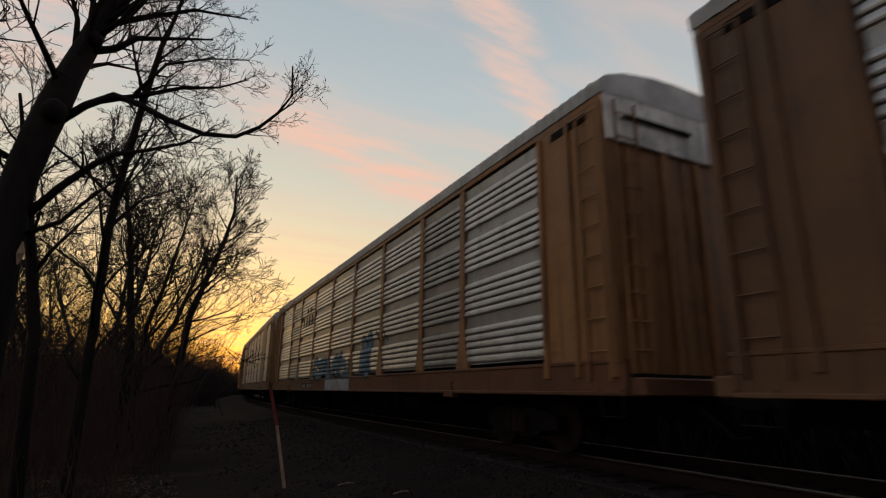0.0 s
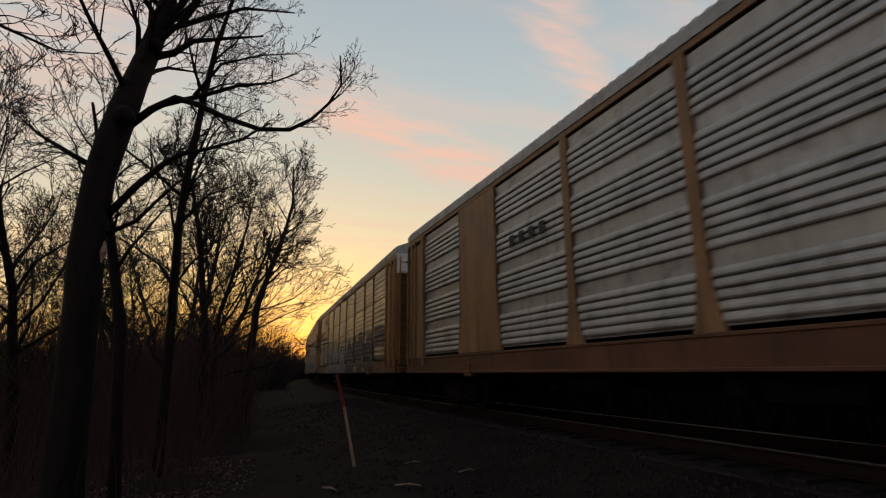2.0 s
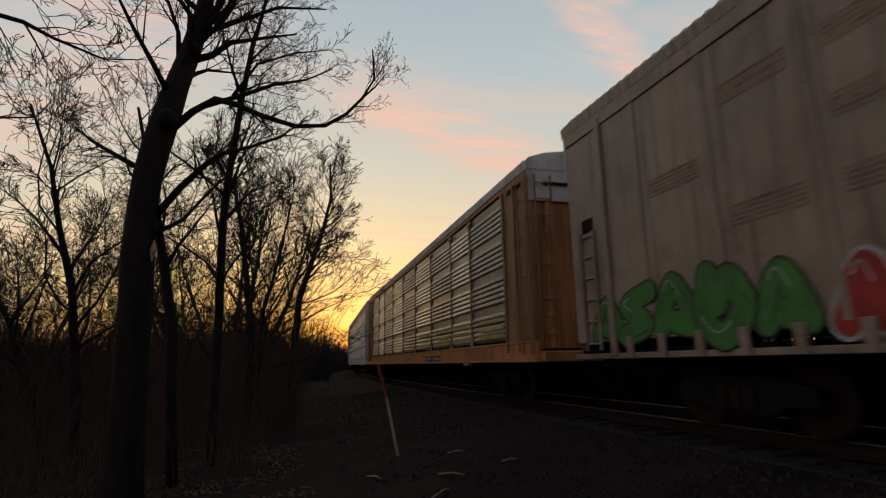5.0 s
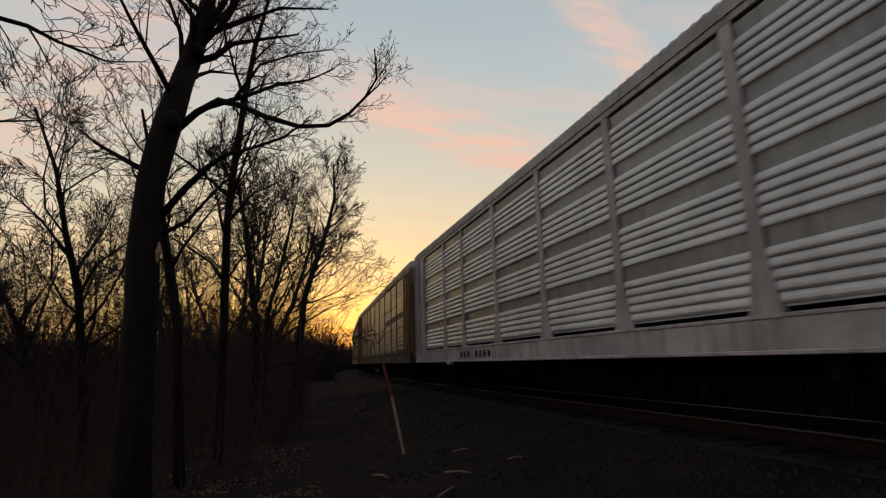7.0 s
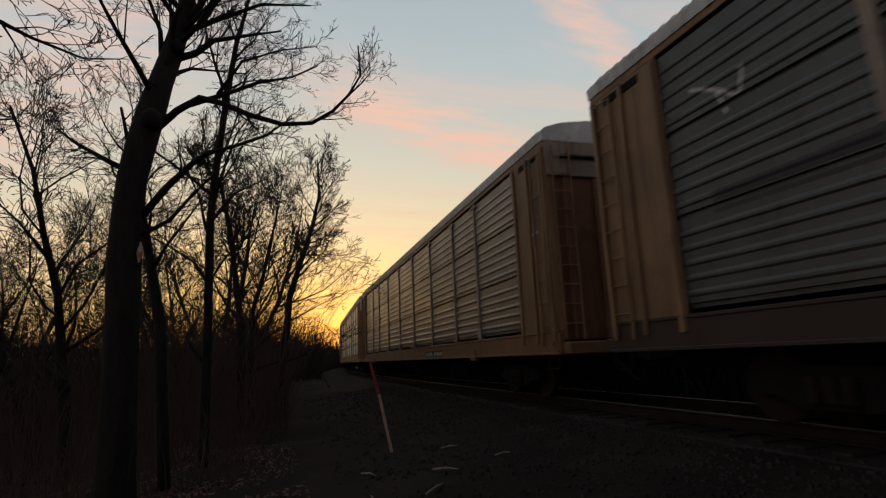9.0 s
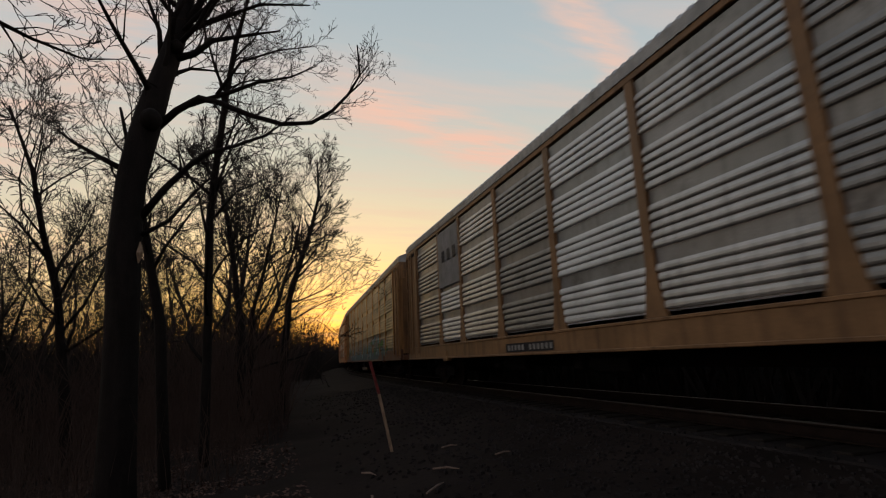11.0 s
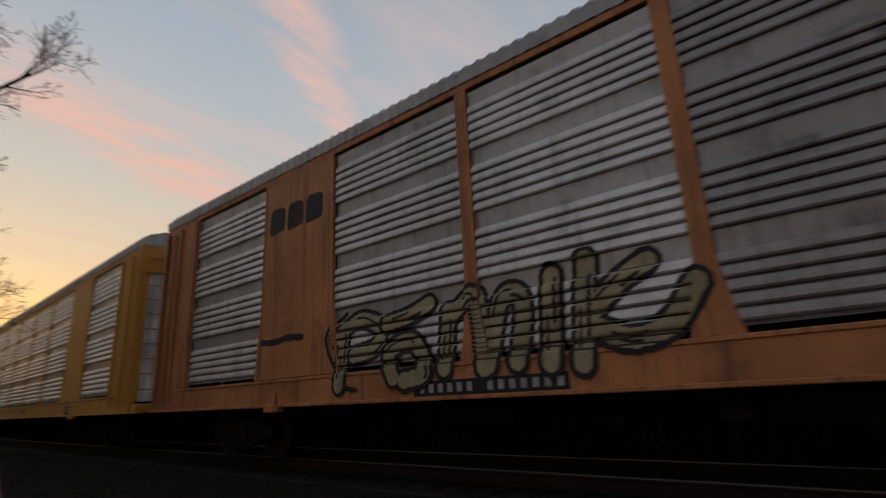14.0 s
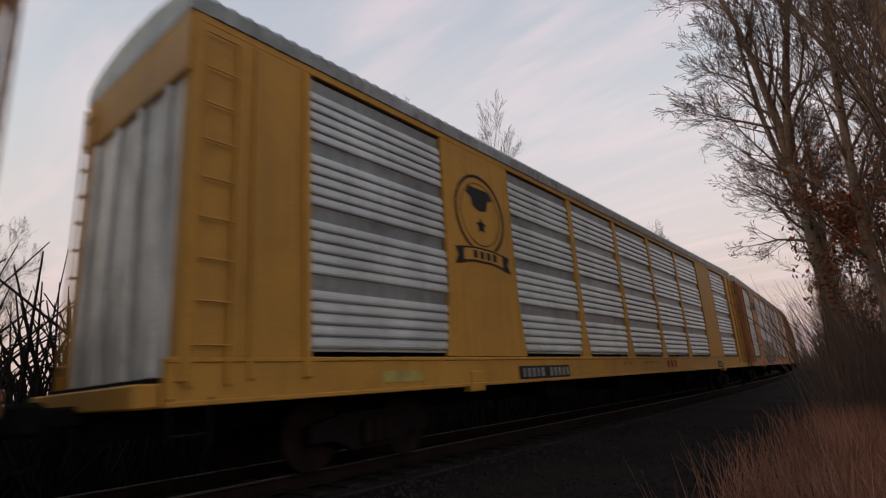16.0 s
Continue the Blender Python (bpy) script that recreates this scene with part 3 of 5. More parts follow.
GOLD = paint_of("golden_yellow", (0.50, 0.255, 0.045), dirty=0.2, streaks=0.15, vary=0.12)
TAN = paint_of("faded_tan", (0.24, 0.135, 0.062), dirty=0.4)
RUSTY = paint_of("rusty_orange", (0.40, 0.17, 0.065), dirty=0.5)
BROWN = paint_of("mud_brown", (0.235, 0.185, 0.15), dirty=0.35, streaks=0.5, rough=0.45)
ASH = paint_of("pale_grey_paint", (0.42, 0.40, 0.40), dirty=0.35)
SILVER = zinc("bright_zinc", (0.50, 0.50, 0.49), metal=0.6, rough=0.38)
WORN = zinc("weathered_zinc", (0.37, 0.37, 0.355), dirty=0.65, rough=0.45)
SMUDGED = zinc("smudged_zinc", (0.28, 0.28, 0.272), dirty=0.7)
GREY = zinc("dull_grey_zinc", (0.14, 0.145, 0.14), metal=0.45, rough=0.42, dirty=0.5)
TAUPE = zinc("taupe_grey_sheet", (0.20, 0.182, 0.165), metal=0.45, rough=0.42, dirty=0.6)
DIM = zinc("dim_grey_sheet", (0.068, 0.070, 0.070), metal=0.45, rough=0.42, dirty=0.6)
MURKY = zinc("murky_teal_sheet", (0.066, 0.073, 0.073), metal=0.45, rough=0.42, dirty=0.6, dirt=(0.034, 0.034, 0.033))
SOOT = zinc("sooty_brown_sheet", (0.042, 0.036, 0.033), metal=0.1, dirty=0.5)
CLEAN = zinc("clean_zinc", (0.60, 0.625, 0.63), metal=0.4, rough=0.45, dirty=0.14, per_object=0.1, streaks=0.12)
# Blotched flats between ribs, coloured darker too for skylight only the ribs catch.
BAND = {"bright_zinc": zinc("blotched_shaded_zinc", (0.32, 0.325, 0.32), dirty=0.65, dirt=(0.08, 0.08, 0.08)), "clean_zinc": zinc("dull_shaded_zinc", (0.27, 0.285, 0.29), metal=0.5, dirty=0.55, per_object=0.1)}

def laid(front_kind, rear_kind):
    """The common side of an autorack from its leading end: end plate, panel, narrow bay, five panels, narrow bay, panel, end plate."""
    return [("e", 1.85), ("p", 2.75), (front_kind, 2.1)] + [("p", 2.8)] * 5 + [(rear_kind, 2.1), ("p", 2.75), ("e", 1.85)]


PLATES, EVEN, SHIELD = laid("w", "w"), laid("p", "p"), laid("p", "u")


def build_train():
    train = {
        0: build_autorack("autorack with rust-brown end plates and grey corrugated panels", PLATES, UMBER, [SILVER], door=UMBER),
        1: build_autorack("autorack with dull zinc panels, ochre posts and blue graffiti", EVEN, OCHRE, [SILVER, SMUDGED, SILVER, SILVER, SILVER, SILVER, SILVER, SMUDGED, SILVER], door=OCHRE, cap=M["white"], sill=OXIDE),
        2: build_autorack("autorack with zinc panels and plain tan plates, stained", PLATES, TAN, [WORN], door=OCHRE, sill=OXIDE),
        3: build_autorack("autorack with dull grey split panels, thin yellow posts and graffiti", SHIELD, AMBER, [GREY], style="fine", flare=.03, post=.06, door=UMBER, cap=M["white"], sill=OXIDE),
        4: build_smooth_car("tall mud-brown smooth-sided car with blue and green graffiti", BROWN, ASH, DIM),
        5: build_autorack("autorack with stained zinc panels and tan end ladders", EVEN, TAN, [SMUDGED, SILVER], flare=.03, post=.06, door=RUSTY, cap=ASH, sill=RUSTY),
        6: build_autorack("autorack with bright zinc panels and pale grey posts", EVEN, ASH, [CLEAN], door=ASH, dark_strips=False),
        7: build_autorack("autorack with taupe split panels and brown graffiti strokes", EVEN, DRAB, [TAUPE] * 6 + [DIM, MURKY, MURKY], style="fine", flare=.12, post=.07, door=OXIDE, sill=EARTH, cap=DUN, posts=DUN),
        8: build_autorack("autorack with taupe split panels and drab yellow end plates", EVEN, DRAB, [TAUPE], style="fine", flare=.03, post=.06, door=OXIDE, sill=UMBER, cap=DUN, posts=DUN),
        9: build_autorack("autorack with streaked zinc panels and ochre posts", EVEN, TAN, [SILVER, CLEAN, SMUDGED], door=OCHRE, cap=ASH),
        10: build_autorack("autorack with sooty brown panels, thin yellow posts and teal graffiti", EVEN, AMBER, [SOOT], flare=.03, post=.06, sill=OXIDE, door=TAN, cap=TAN),
        11: build_autorack("autorack with zinc panels, rusty orange plates and outlined graffiti", PLATES, RUSTY, [SILVER, SILVER, SMUDGED, SMUDGED, SILVER, SILVER, SILVER], door=M["door_zinc"], cap=OCHRE, dark_strips=False),
        12: build_autorack("autorack in clean golden yellow with bright zinc panels", PLATES, GOLD, [CLEAN], style="dense", door=M["door_zinc"], cap=GOLD, dark_strips=False),
        13: build_autorack("autorack in rusty red-brown with grey panels", EVEN, RUSTY, [SMUDGED], door=M["door_zinc"], cap=RUSTY, dark_strips=False),
        14: build_autorack("autorack with dull zinc panels and ochre posts", EVEN, OCHRE, [SILVER], door=OCHRE),
    }
    return train


CARS = build_train()


# ---- writing, emblems and sprayed paint on the cars ----
SKIN = SIDE + .006


def sprayed(name, base):
    return surface(name, base, 0.7, scale=2.5, vary=0.25, dirty=0.3, streaks=0.25, bump=0.05)


INK = {
    "black": sprayed("spray_black", (0.014, 0.014, 0.017)), "white": sprayed("spray_white", (0.36, 0.36, 0.36)),
    "blue": sprayed("spray_blue", (0.10, 0.19, 0.26)), "teal": sprayed("spray_teal", (0.13, 0.24, 0.25)),
    "green": sprayed("spray_green", (0.045, 0.16, 0.035)), "red": sprayed("spray_red", (0.28, 0.03, 0.025)),
    "yellow": sprayed("spray_yellow", (0.42, 0.34, 0.10)), "cream": sprayed("spray_cream", (0.42, 0.38, 0.22)), "brown": sprayed("spray_brown", (0.045, 0.026, 0.022)),
    "orange": sprayed("spray_orange", (0.42, 0.14, 0.02)), "letter": sprayed("stencil_white", (0.30, 0.30, 0.29)),
    "ink_blue": sprayed("stencil_blue", (0.03, 0.035, 0.12)), "grey": sprayed("patch_grey", (0.22, 0.22, 0.22)), "soot": sprayed("spray_soot", (0.032, 0.032, 0.036)),
    "wash": sprayed("teal_wash", (0.055, 0.10, 0.105)), "haze": sprayed("faint_white", (0.17, 0.17, 0.17)), "rib_cream": sprayed("thin_cream", (0.30, 0.265, 0.15)),
}


def stroke(sh, pts, w, x=SKIN):
    """A ribbon of paint of width w along points (y, z)."""
    pts = [Vector(p) for p in pts]
    left, right = [], []
    for i, p in enumerate(pts):
        d = (pts[min(i + 1, len(pts) - 1)] - pts[max(i - 1, 0)])
        d = d.normalized() if d.length else Vector((1, 0))
        n = Vector((-d.y, d.x)) * w / 2
        left.append(p + n)
        right.append(p - n)
    k = len(pts)
    sh.add([(-x - i % k * .00008, q.x, q.y) for i, q in enumerate(left + right)], [(i, i + 1, k + i + 1, k + i) for i in range(k - 1)])
    return sh


SKELETONS = [
    [[(.0, .1), (.25, .95), (.6, .45), (1.0, 1.0)], [(.55, .5), (.8, .0)]],
    [[(.15, 1.0), (.0, .35), (.5, .0), (1.0, .4), (.7, .9), (.38, .55)]],
    [[(.0, .85), (.3, .1), (.62, .95), (1.0, .15)]],
    [[(.05, .0), (.2, 1.0), (.95, .75)], [(.3, .35), (1.0, .05)]],
    [[(1.0, .95), (.15, .75), (.85, .35), (.0, .05)]],
    [[(.05, .15), (.45, 1.0), (.95, .2), (.45, .3)]],
    [[(.0, .5), (.3, 1.0), (.55, .4), (.3, .05), (.95, .0), (1.0, .7)]],
]


def flowing(pts, n=6):
    """A smooth line through points."""
    fine = []
    for i in range(len(pts) - 1):
        p0, p1, p2, p3 = (Vector(pts[max(0, min(len(pts) - 1, j))]) for j in (i - 1, i, i + 1, i + 2))
        for q in range(n):
            t = q / n
            fine.append(.5 * (2 * p1 + (p2 - p0) * t + (2 * p0 - 5 * p1 + 4 * p2 - p3) * t * t + (3 * p1 - p0 - 3 * p2 + p3) * t ** 3))
    fine.append(Vector(pts[-1]))
    return fine


def out_of(car, ys, z):
    """How far out from the midline a car's skin lies at height z, for an array of places along it; 0 where a joint gapes."""
    style, flats = SIDES.get(car.name, ("smooth", ()))
    if style == "smooth" or z < DECK + .055:
        return np.full(len(ys), SIDE + (.002 if style == "smooth" else .03 if z < DECK - .01 else .0))
    prof = RIBS[style]
    o = float(np.interp(z, [p[1] for p in prof], [p[0] for p in prof]))
    skin = np.full(len(ys), SIDE - .045 + o if o > -.05 else 0.0)
    for a, b, flare in flats:
        wide = flare * max(0.0, 1 - (z - DECK) / .7)
        skin[(ys > a - wide) & (ys < b + wide)] = SIDE + .002
    return skin


def sprayed_on(car, name, label, ink, inside, y0, y1, z0, z1, lift, fine=.018):
    """Paint that follows ribs, posts and sill: rows of strips wherever inside(ys, z) says so."""
    ys = np.arange(y0, y1, .012)
    if len(ys) < 2:
        return None
    sh = Shape()
    n = max(2, int((z1 - z0) / fine))
    zs = [z0 + (z1 - z0) * i / n for i in range(n + 1)]
    for za, zb in zip(zs, zs[1:]):
        lo, hi = out_of(car, ys, za), out_of(car, ys, zb)
        on = inside(ys, (za + zb) / 2) & (lo > 0) & (hi > 0)
        cut = np.flatnonzero(np.diff(on.astype(int)) | (np.diff(lo) != 0)) + 1
        for a, b in zip([0, *cut], [*cut, len(ys)]):
            if on[a]:
                ya, yb = ys[a], ys[b - 1] + .012
                sh.add([(-lo[a] - lift, ya, za), (-lo[a] - lift, yb, za), (-hi[a] - lift, yb, zb), (-hi[a] - lift, ya, zb)], [(3, 2, 1, 0)])
    return part(name, sh, INK[ink], car, label) if sh.f else None


def painted(car, name, label, ink, lines, w, lift=.004):
    """Thick sprayed strokes along lines of (y, z)."""
    pts = np.array([tuple(p) for line in lines for p in line])
    seg = np.array([(*line[i], *line[i + 1]) for line in lines for i in range(len(line) - 1)])
    ax, az, bx, bz = seg.T
    dx, dz = bx - ax, bz - az
    size = np.maximum(dx * dx + dz * dz, 1e-9)

    def inside(ys, z):
        k = np.clip(((ys[:, None] - ax) * dx + (z - az) * dz) / size, 0, 1)
        return (((ys[:, None] - ax - k * dx) ** 2 + (z - az - k * dz) ** 2).min(axis=1)) < (w / 2) ** 2
    return sprayed_on(car, name, label, ink, inside, pts[:, 0].min() - w / 2, pts[:, 0].max() + w / 2, max(.96, pts[:, 1].min() - w / 2), pts[:, 1].max() + w / 2, lift, .018 if w > .1 else .012)


def fat_letter(car, label, lines, w, rim, fill, line, shine, k, rng):
    """One fat letter: dark outline, fill, a shadow line and a thin highlight."""
    up = .013 * (k % 2)
    painted(car, "letter_line", label, line, lines, w + rim * 1.7, .003 + up)
    painted(car, "letter_fill", "", fill, lines, w, .007 + up)
    for pts in lines:
        a = len(pts) // 4
        painted(car, "letter_shine", "", shine, [[(p[0] + w * .2, p[1] + w * .17) for p in pts[a:a * 2 + 2]]], rim * .45, .010 + up)
        b = rng.randint(0, max(0, len(pts) - 4))
        painted(car, "letter_shade", "", line, [[(p[0] - w * .22, p[1] - w * .2) for p in pts[b:b + 4]]], rim * .6, .0095 + up)


def graffiti(car, label, front0, front1, z0, z1, letters, fill, line, seed, rim=0.07, slope=0.0, second=None):
    """Fat sprayed letters with an outline, between two distances from the car's leading end."""
    rng = random.Random(seed)
    step_y = (front1 - front0) / letters
    last = -1
    for k in range(letters):
        y = front0 - BODY / 2 + (k + .5) * step_y
        top = z1 - slope * (k + .5) / letters + rng.uniform(-.1, .12)
        low = z0 + rng.uniform(-.05, .08)
        pick = rng.choice([i for i in range(len(SKELETONS)) if i != last])
        last = pick
        wide = step_y * rng.uniform(1.05, 1.3)
        w = min(step_y * .40, (top - low) * .30)
        skew = rng.uniform(-.15, .15)
        lines = []
        for sk in SKELETONS[pick]:
            pts = [(y + (.5 - u + rng.uniform(-.06, .06)) * (wide - w) - skew * v, low + w / 2 + (v + rng.uniform(-.05, .05)) * (top - low - w)) for u, v in sk]
            lines.append(flowing(pts))
        fat_letter(car, label if k == 0 else "", lines, w, rim, second if second and k % 2 else fill, line, line if fill in ("white", "rib_cream", "grey") else "white", k, rng)
    for _ in range(letters):
        y, z = rng.uniform(front0, front1) - BODY / 2, z0 + rng.uniform(.1, .3) * (z1 - z0)
        painted(car, "paint_run", "", line, [[(y, z), (y + rng.uniform(-.03, .03), z - rng.uniform(.1, .3))]], .022, .002)


def tangle(car, label, front0, front1, z0, tops, inks, seed, count):
    """Interlocked sprayed shapes without clear letters: shards of several colours with dark edges."""
    rng = random.Random(seed)
    for k in range(count):
        f = front0 + (front1 - front0) * (k + rng.random()) / count
        q = (f - front0) / (front1 - front0) * (len(tops) - 1)
        i = min(int(q), len(tops) - 2)
        top = tops[i] + (tops[i + 1] - tops[i]) * (q - i)
        y, z = f - BODY / 2, z0 + rng.uniform(.15, .85) * (top - z0)
        size = rng.uniform(.18, .42) * (top - z0)
        a = rng.uniform(-.9, .9)
        line = [flowing([(y - size * math.cos(a), z - size * math.sin(a)), (y + rng.uniform(-.1, .1), z + rng.uniform(-.12, .12)), (y + size * math.cos(a), z + size * math.sin(a))], 3)]
        w = rng.uniform(.13, .30) * (top - z0) * 1.1
        up = .010 * (k % 4)
        painted(car, "shard_edge", label if k == 0 else "", "soot", line, w + .07, .002 + up)
        painted(car, "shard", "", rng.choice(inks), line, w, .006 + up)


def swash(car, name, label, ink, pts, w, x=0.004):
    """One sprayed line through points (metres from the leading end, height)."""
    return painted(car, name, label, ink, [flowing([(f - BODY / 2, z) for f, z in pts])], w, x)


def patch(car, name, label, ink, f0, f1, z0, z1, x=SKIN):
    return part(name, Shape().box(-x - .003, -x + .004, f0 - BODY / 2, f1 - BODY / 2, z0, z1), INK[ink], car, label)


def coated(car, label, ink, f0, f1, z0, tops, x=.002):
    """A sprayed block of uneven height over the ribs."""
    at_y = np.linspace(f0 - BODY / 2, f1 - BODY / 2, len(tops))
    return sprayed_on(car, "sprayed_block", label, ink, lambda ys, z: np.interp(ys, at_y, tops) > z, f0 - BODY / 2, f1 - BODY / 2, z0, max(tops), x)


def marks(car, label, ink, f0, f1, z0, z1, count, plate=None):
    """Lettering that is only bars, on a plate where there is one."""
    if plate:
        patch(car, "number_plate", "dark plate with pale lettering", plate, f0 - .06, f1 + .04, z0 - .02, z1 + .02, SKIN + .012)
    w = (f1 - f0) / count
    for k in range(count):
        if count > 5 and k == count // 2:
            continue
        patch(car, "letter_bar", label if k == 0 else "", ink, f0 + k * w, f0 + k * w + w * .5, z0 + .02, z1 - .02, SKIN + .018)


def build_writing():
    rng = random.Random(81)
    c = CARS[1]
    graffiti(c, "blue sprayed letters with black shading", 12.4, 17.6, 1.3, 2.1, 5, "blue", "black", 1, .06)
    graffiti(c, "blue sprayed figure", 10.2, 11.3, 1.25, 2.5, 1, "blue", "black", 2, .07)
    patch(c, "sprayed_patch", "pale sprayed patch on the sill", "white", 12.2, 15.3, .95, 1.32, SKIN + .026)
    swash(c, "tag_line", "black sprayed scrawl", "black", [(9.6, 2.5), (9.9, 2.6), (9.4, 2.3), (9.3, 2.6), (9.0, 2.3)], .07)
    marks(c, "black sign writing on the panel", "black", 18.1, 20.2, 3.7, 4.15, 4)
    marks(c, "black sign writing on the panel", "black", 18.4, 19.6, 4.25, 4.5, 2)
    marks(c, "pale car lettering on the sill", "letter", 17.6, 19.3, 1.02, 1.2, 6, "black")
    c = CARS[2]
    marks(c, "faded black lettering on the panel", "black", 18.6, 20.2, 3.5, 3.8, 4)
    c = CARS[3]
    graffiti(c, "large grey-white bubble letters with black lines", 13.0, 20.6, 1.0, 2.6, 6, "grey", "black", 3, .07)
    tangle(c, "pale shards among the bubble letters", 13.0, 20.6, 1.0, [2.2, 2.3, 2.2], ["grey", "haze", "white"], 33, 8)
    graffiti(c, "faint pale sprayed letters", 11.6, 13.2, 1.0, 2.2, 2, "haze", "black", 4, .05)
    coated(c, "black sprayed block over the ribbed panels", "soot", 4.2, 12.2, .96, [2.2, 2.5, 2.62, 2.7, 2.7, 2.62, 2.2, 2.3, 2.75, 2.9, 2.9, 2.85, 2.5, 2.45, 2.8, 2.8, 2.75, 2.3, 2.35, 2.7, 2.75, 2.6, 2.1, 1.9])
    coated(c, "dark sprayed band on the first panel", "soot", 2.2, 4.2, 2.05, [2.75, 2.8, 2.8, 2.75], .001)
    coated(c, "pale sprayed film along the sill", "haze", 12.2, 20.8, .97, [1.3, 1.32, 1.28, 1.32, 1.3, 1.27, 1.3, 1.32], .001)
    for y, z, r in ((3.0, 2.45, .2), (3.35, 2.3, .22), (3.75, 2.42, .2), (4.15, 2.3, .22), (4.5, 2.5, .18), (3.6, 2.7, .16)):
        swash(c, "tag_line", "small white loops", "haze", [(y + r * math.cos(a), z + r * math.sin(a)) for a in (0, 1.2, 2.5, 3.8, 5.1, 6.2)], .035, .006)
    for k in range(7):
        y = 4.6 + k * 1.08 + rng.uniform(-.15, .15)
        q = [rng.uniform(-.14, .14) for _ in range(10)]
        swash(c, "tag_line", "white outline on the black block", "haze", [(y, 1.2 + q[0]), (y + .1 + q[1], 1.9), (y + .45, 2.3 + q[2]), (y + .85, 1.9 + q[3]), (y + .55 + q[4], 1.5), (y + .95, 1.2 + q[5])], .032, .006)
        swash(c, "tag_line", "white outline on the black block", "haze", [(y + .2, 2.35 + q[6]), (y + .3 + q[7], 1.75), (y + .7, 1.6 + q[8]), (y + 1.0, 2.1 + q[9])], .026, .006)
    patch(c, "yellow_plate", "yellow plate with worn red letters", "yellow", 8.0, 8.9, .97, 1.24, SKIN + .045)
    patch(c, "orange_plate", "worn orange plate", "orange", 6.0, 6.6, 1.0, 1.16, SKIN + .045)
    for f in (8.25, 8.42, 8.59):
        patch(c, "letter_bar", "worn red letter", "red", f, f + .09, 1.04, 1.16, SKIN + .052)
    marks(c, "pale car lettering on the sill", "letter", 19.4, 22.3, 1.02, 1.22, 12, "black")
    # shield emblem on the upper plate
    y0 = 21.75 - BODY / 2
    out = [(y0 - .42, 4.75), (y0 - .28, 4.85), (y0, 4.78), (y0 + .28, 4.85), (y0 + .42, 4.75), (y0 + .38, 4.1), (y0 + .2, 3.85), (y0, 3.76), (y0 - .2, 3.85), (y0 - .38, 4.1)]
    part("emblem", Shape().add([(-SKIN - .004, a, b) for a, b in out], [tuple(range(len(out)))]), INK["red"], c, "faded shield emblem, blue over red stripes")
    part("emblem_band", Shape().box(-SKIN - .009, -SKIN, y0 - .40, y0 + .40, 4.42, 4.76), INK["ink_blue"], c)
    for k in range(4):
        part("emblem_stripe", Shape().box(-SKIN - .008, -SKIN, y0 - .3 + k * .17, y0 - .22 + k * .17, 3.95, 4.38), INK["white"], c)
    c = CARS[4]
    graffiti(c, "large pale blue letters", 10.8, 15.9, 1.05, 2.42, 5, "blue", "black", 5, .05, .3)
    tangle(c, "pale blue and white shards behind the letters", 10.8, 15.9, 1.1, [2.3, 2.4, 2.3, 2.1], ["blue", "white", "teal"], 25, 9)
    graffiti(c, "white and black swirling letters", 16.2, 21.3, 1.06, 2.3, 4, "white", "black", 6, .08, .3)
    graffiti(c, "green sprayed letters", 22.5, 26.6, 1.1, 2.08, 5, "green", "black", 7, .035)
    swash(c, "tag_line", "narrow white sprayed figure", "haze", [(8.75, 1.4), (8.8, 1.9), (8.5, 2.4), (8.35, 1.95), (8.6, 1.5)], .2)
    graffiti(c, "faded white letters", 3.6, 7.9, 1.35, 2.3, 6, "haze", "soot", 8, .04)
    graffiti(c, "red sprayed letter with white", 21.7, 22.4, 1.1, 1.85, 1, "red", "white", 15, .05)
    patch(c, "sprayed_patch", "orange stripe", "orange", 11.5, 12.2, 1.06, 1.2, SKIN + .03)
    patch(c, "yellow_post", "yellow painted post", "orange", 1.5, 1.6, 1.15, 2.2, SKIN + .03)
    marks(c, "dark placard by the door", "grey", 1.7, 2.5, 2.2, 2.35, 2, "black")
    c = CARS[5]
    for f0 in (2.1, 4.8, 6.9, 9.7):
        for z in (1.55, 1.75, 1.95):
            patch(c, "sprayed_stripe", "dull yellow sprayed stripe", "yellow", f0, f0 + 1.9, z, z + .09, SKIN - .004)
    c = CARS[6]
    marks(c, "dark car lettering on the pale sill", "black", 18.4, 21.2, 1.03, 1.25, 8)
    c = CARS[7]
    swash(c, "tag_line", "long brown sprayed band", "brown", [(2.3, 3.3), (4.4, 3.3), (7.0, 3.25), (9.0, 3.25)], .3)
    swash(c, "tag_line", "brown sprayed bow", "brown", [(9.0, 3.2), (9.8, 2.85), (11.2, 2.5), (12.8, 2.3), (13.6, 2.35), (14.2, 2.6), (14.9, 3.15), (15.7, 3.2)], .2)
    swash(c, "tag_line", "brown sprayed arch", "brown", [(17.45, 1.5), (17.4, 2.25), (16.7, 2.45), (15.9, 2.3), (15.1, 1.5)], .34)
    swash(c, "tag_line", "dark run on the sill below the arch", "haze", [(17.1, 1.35), (17.0, 1.0)], .09)
    swash(c, "tag_line", "pale run on the sill below the arch", "haze", [(15.6, 1.9), (15.1, 1.0)], .09)
    coated(c, "brown sprayed patch", "brown", 16.6, 17.4, 3.35, [3.7, 3.72, 3.68])
    swash(c, "tag_line", "thin brown loop", "brown", [(18.0, 4.1), (19.6, 4.2), (21.0, 4.0), (20.4, 3.2), (18.6, 3.0)], .06)
    swash(c, "tag_line", "thin white scrawl", "white", [(25.0, 4.35), (24.6, 4.15), (24.3, 3.95), (24.2, 4.25)], .05)
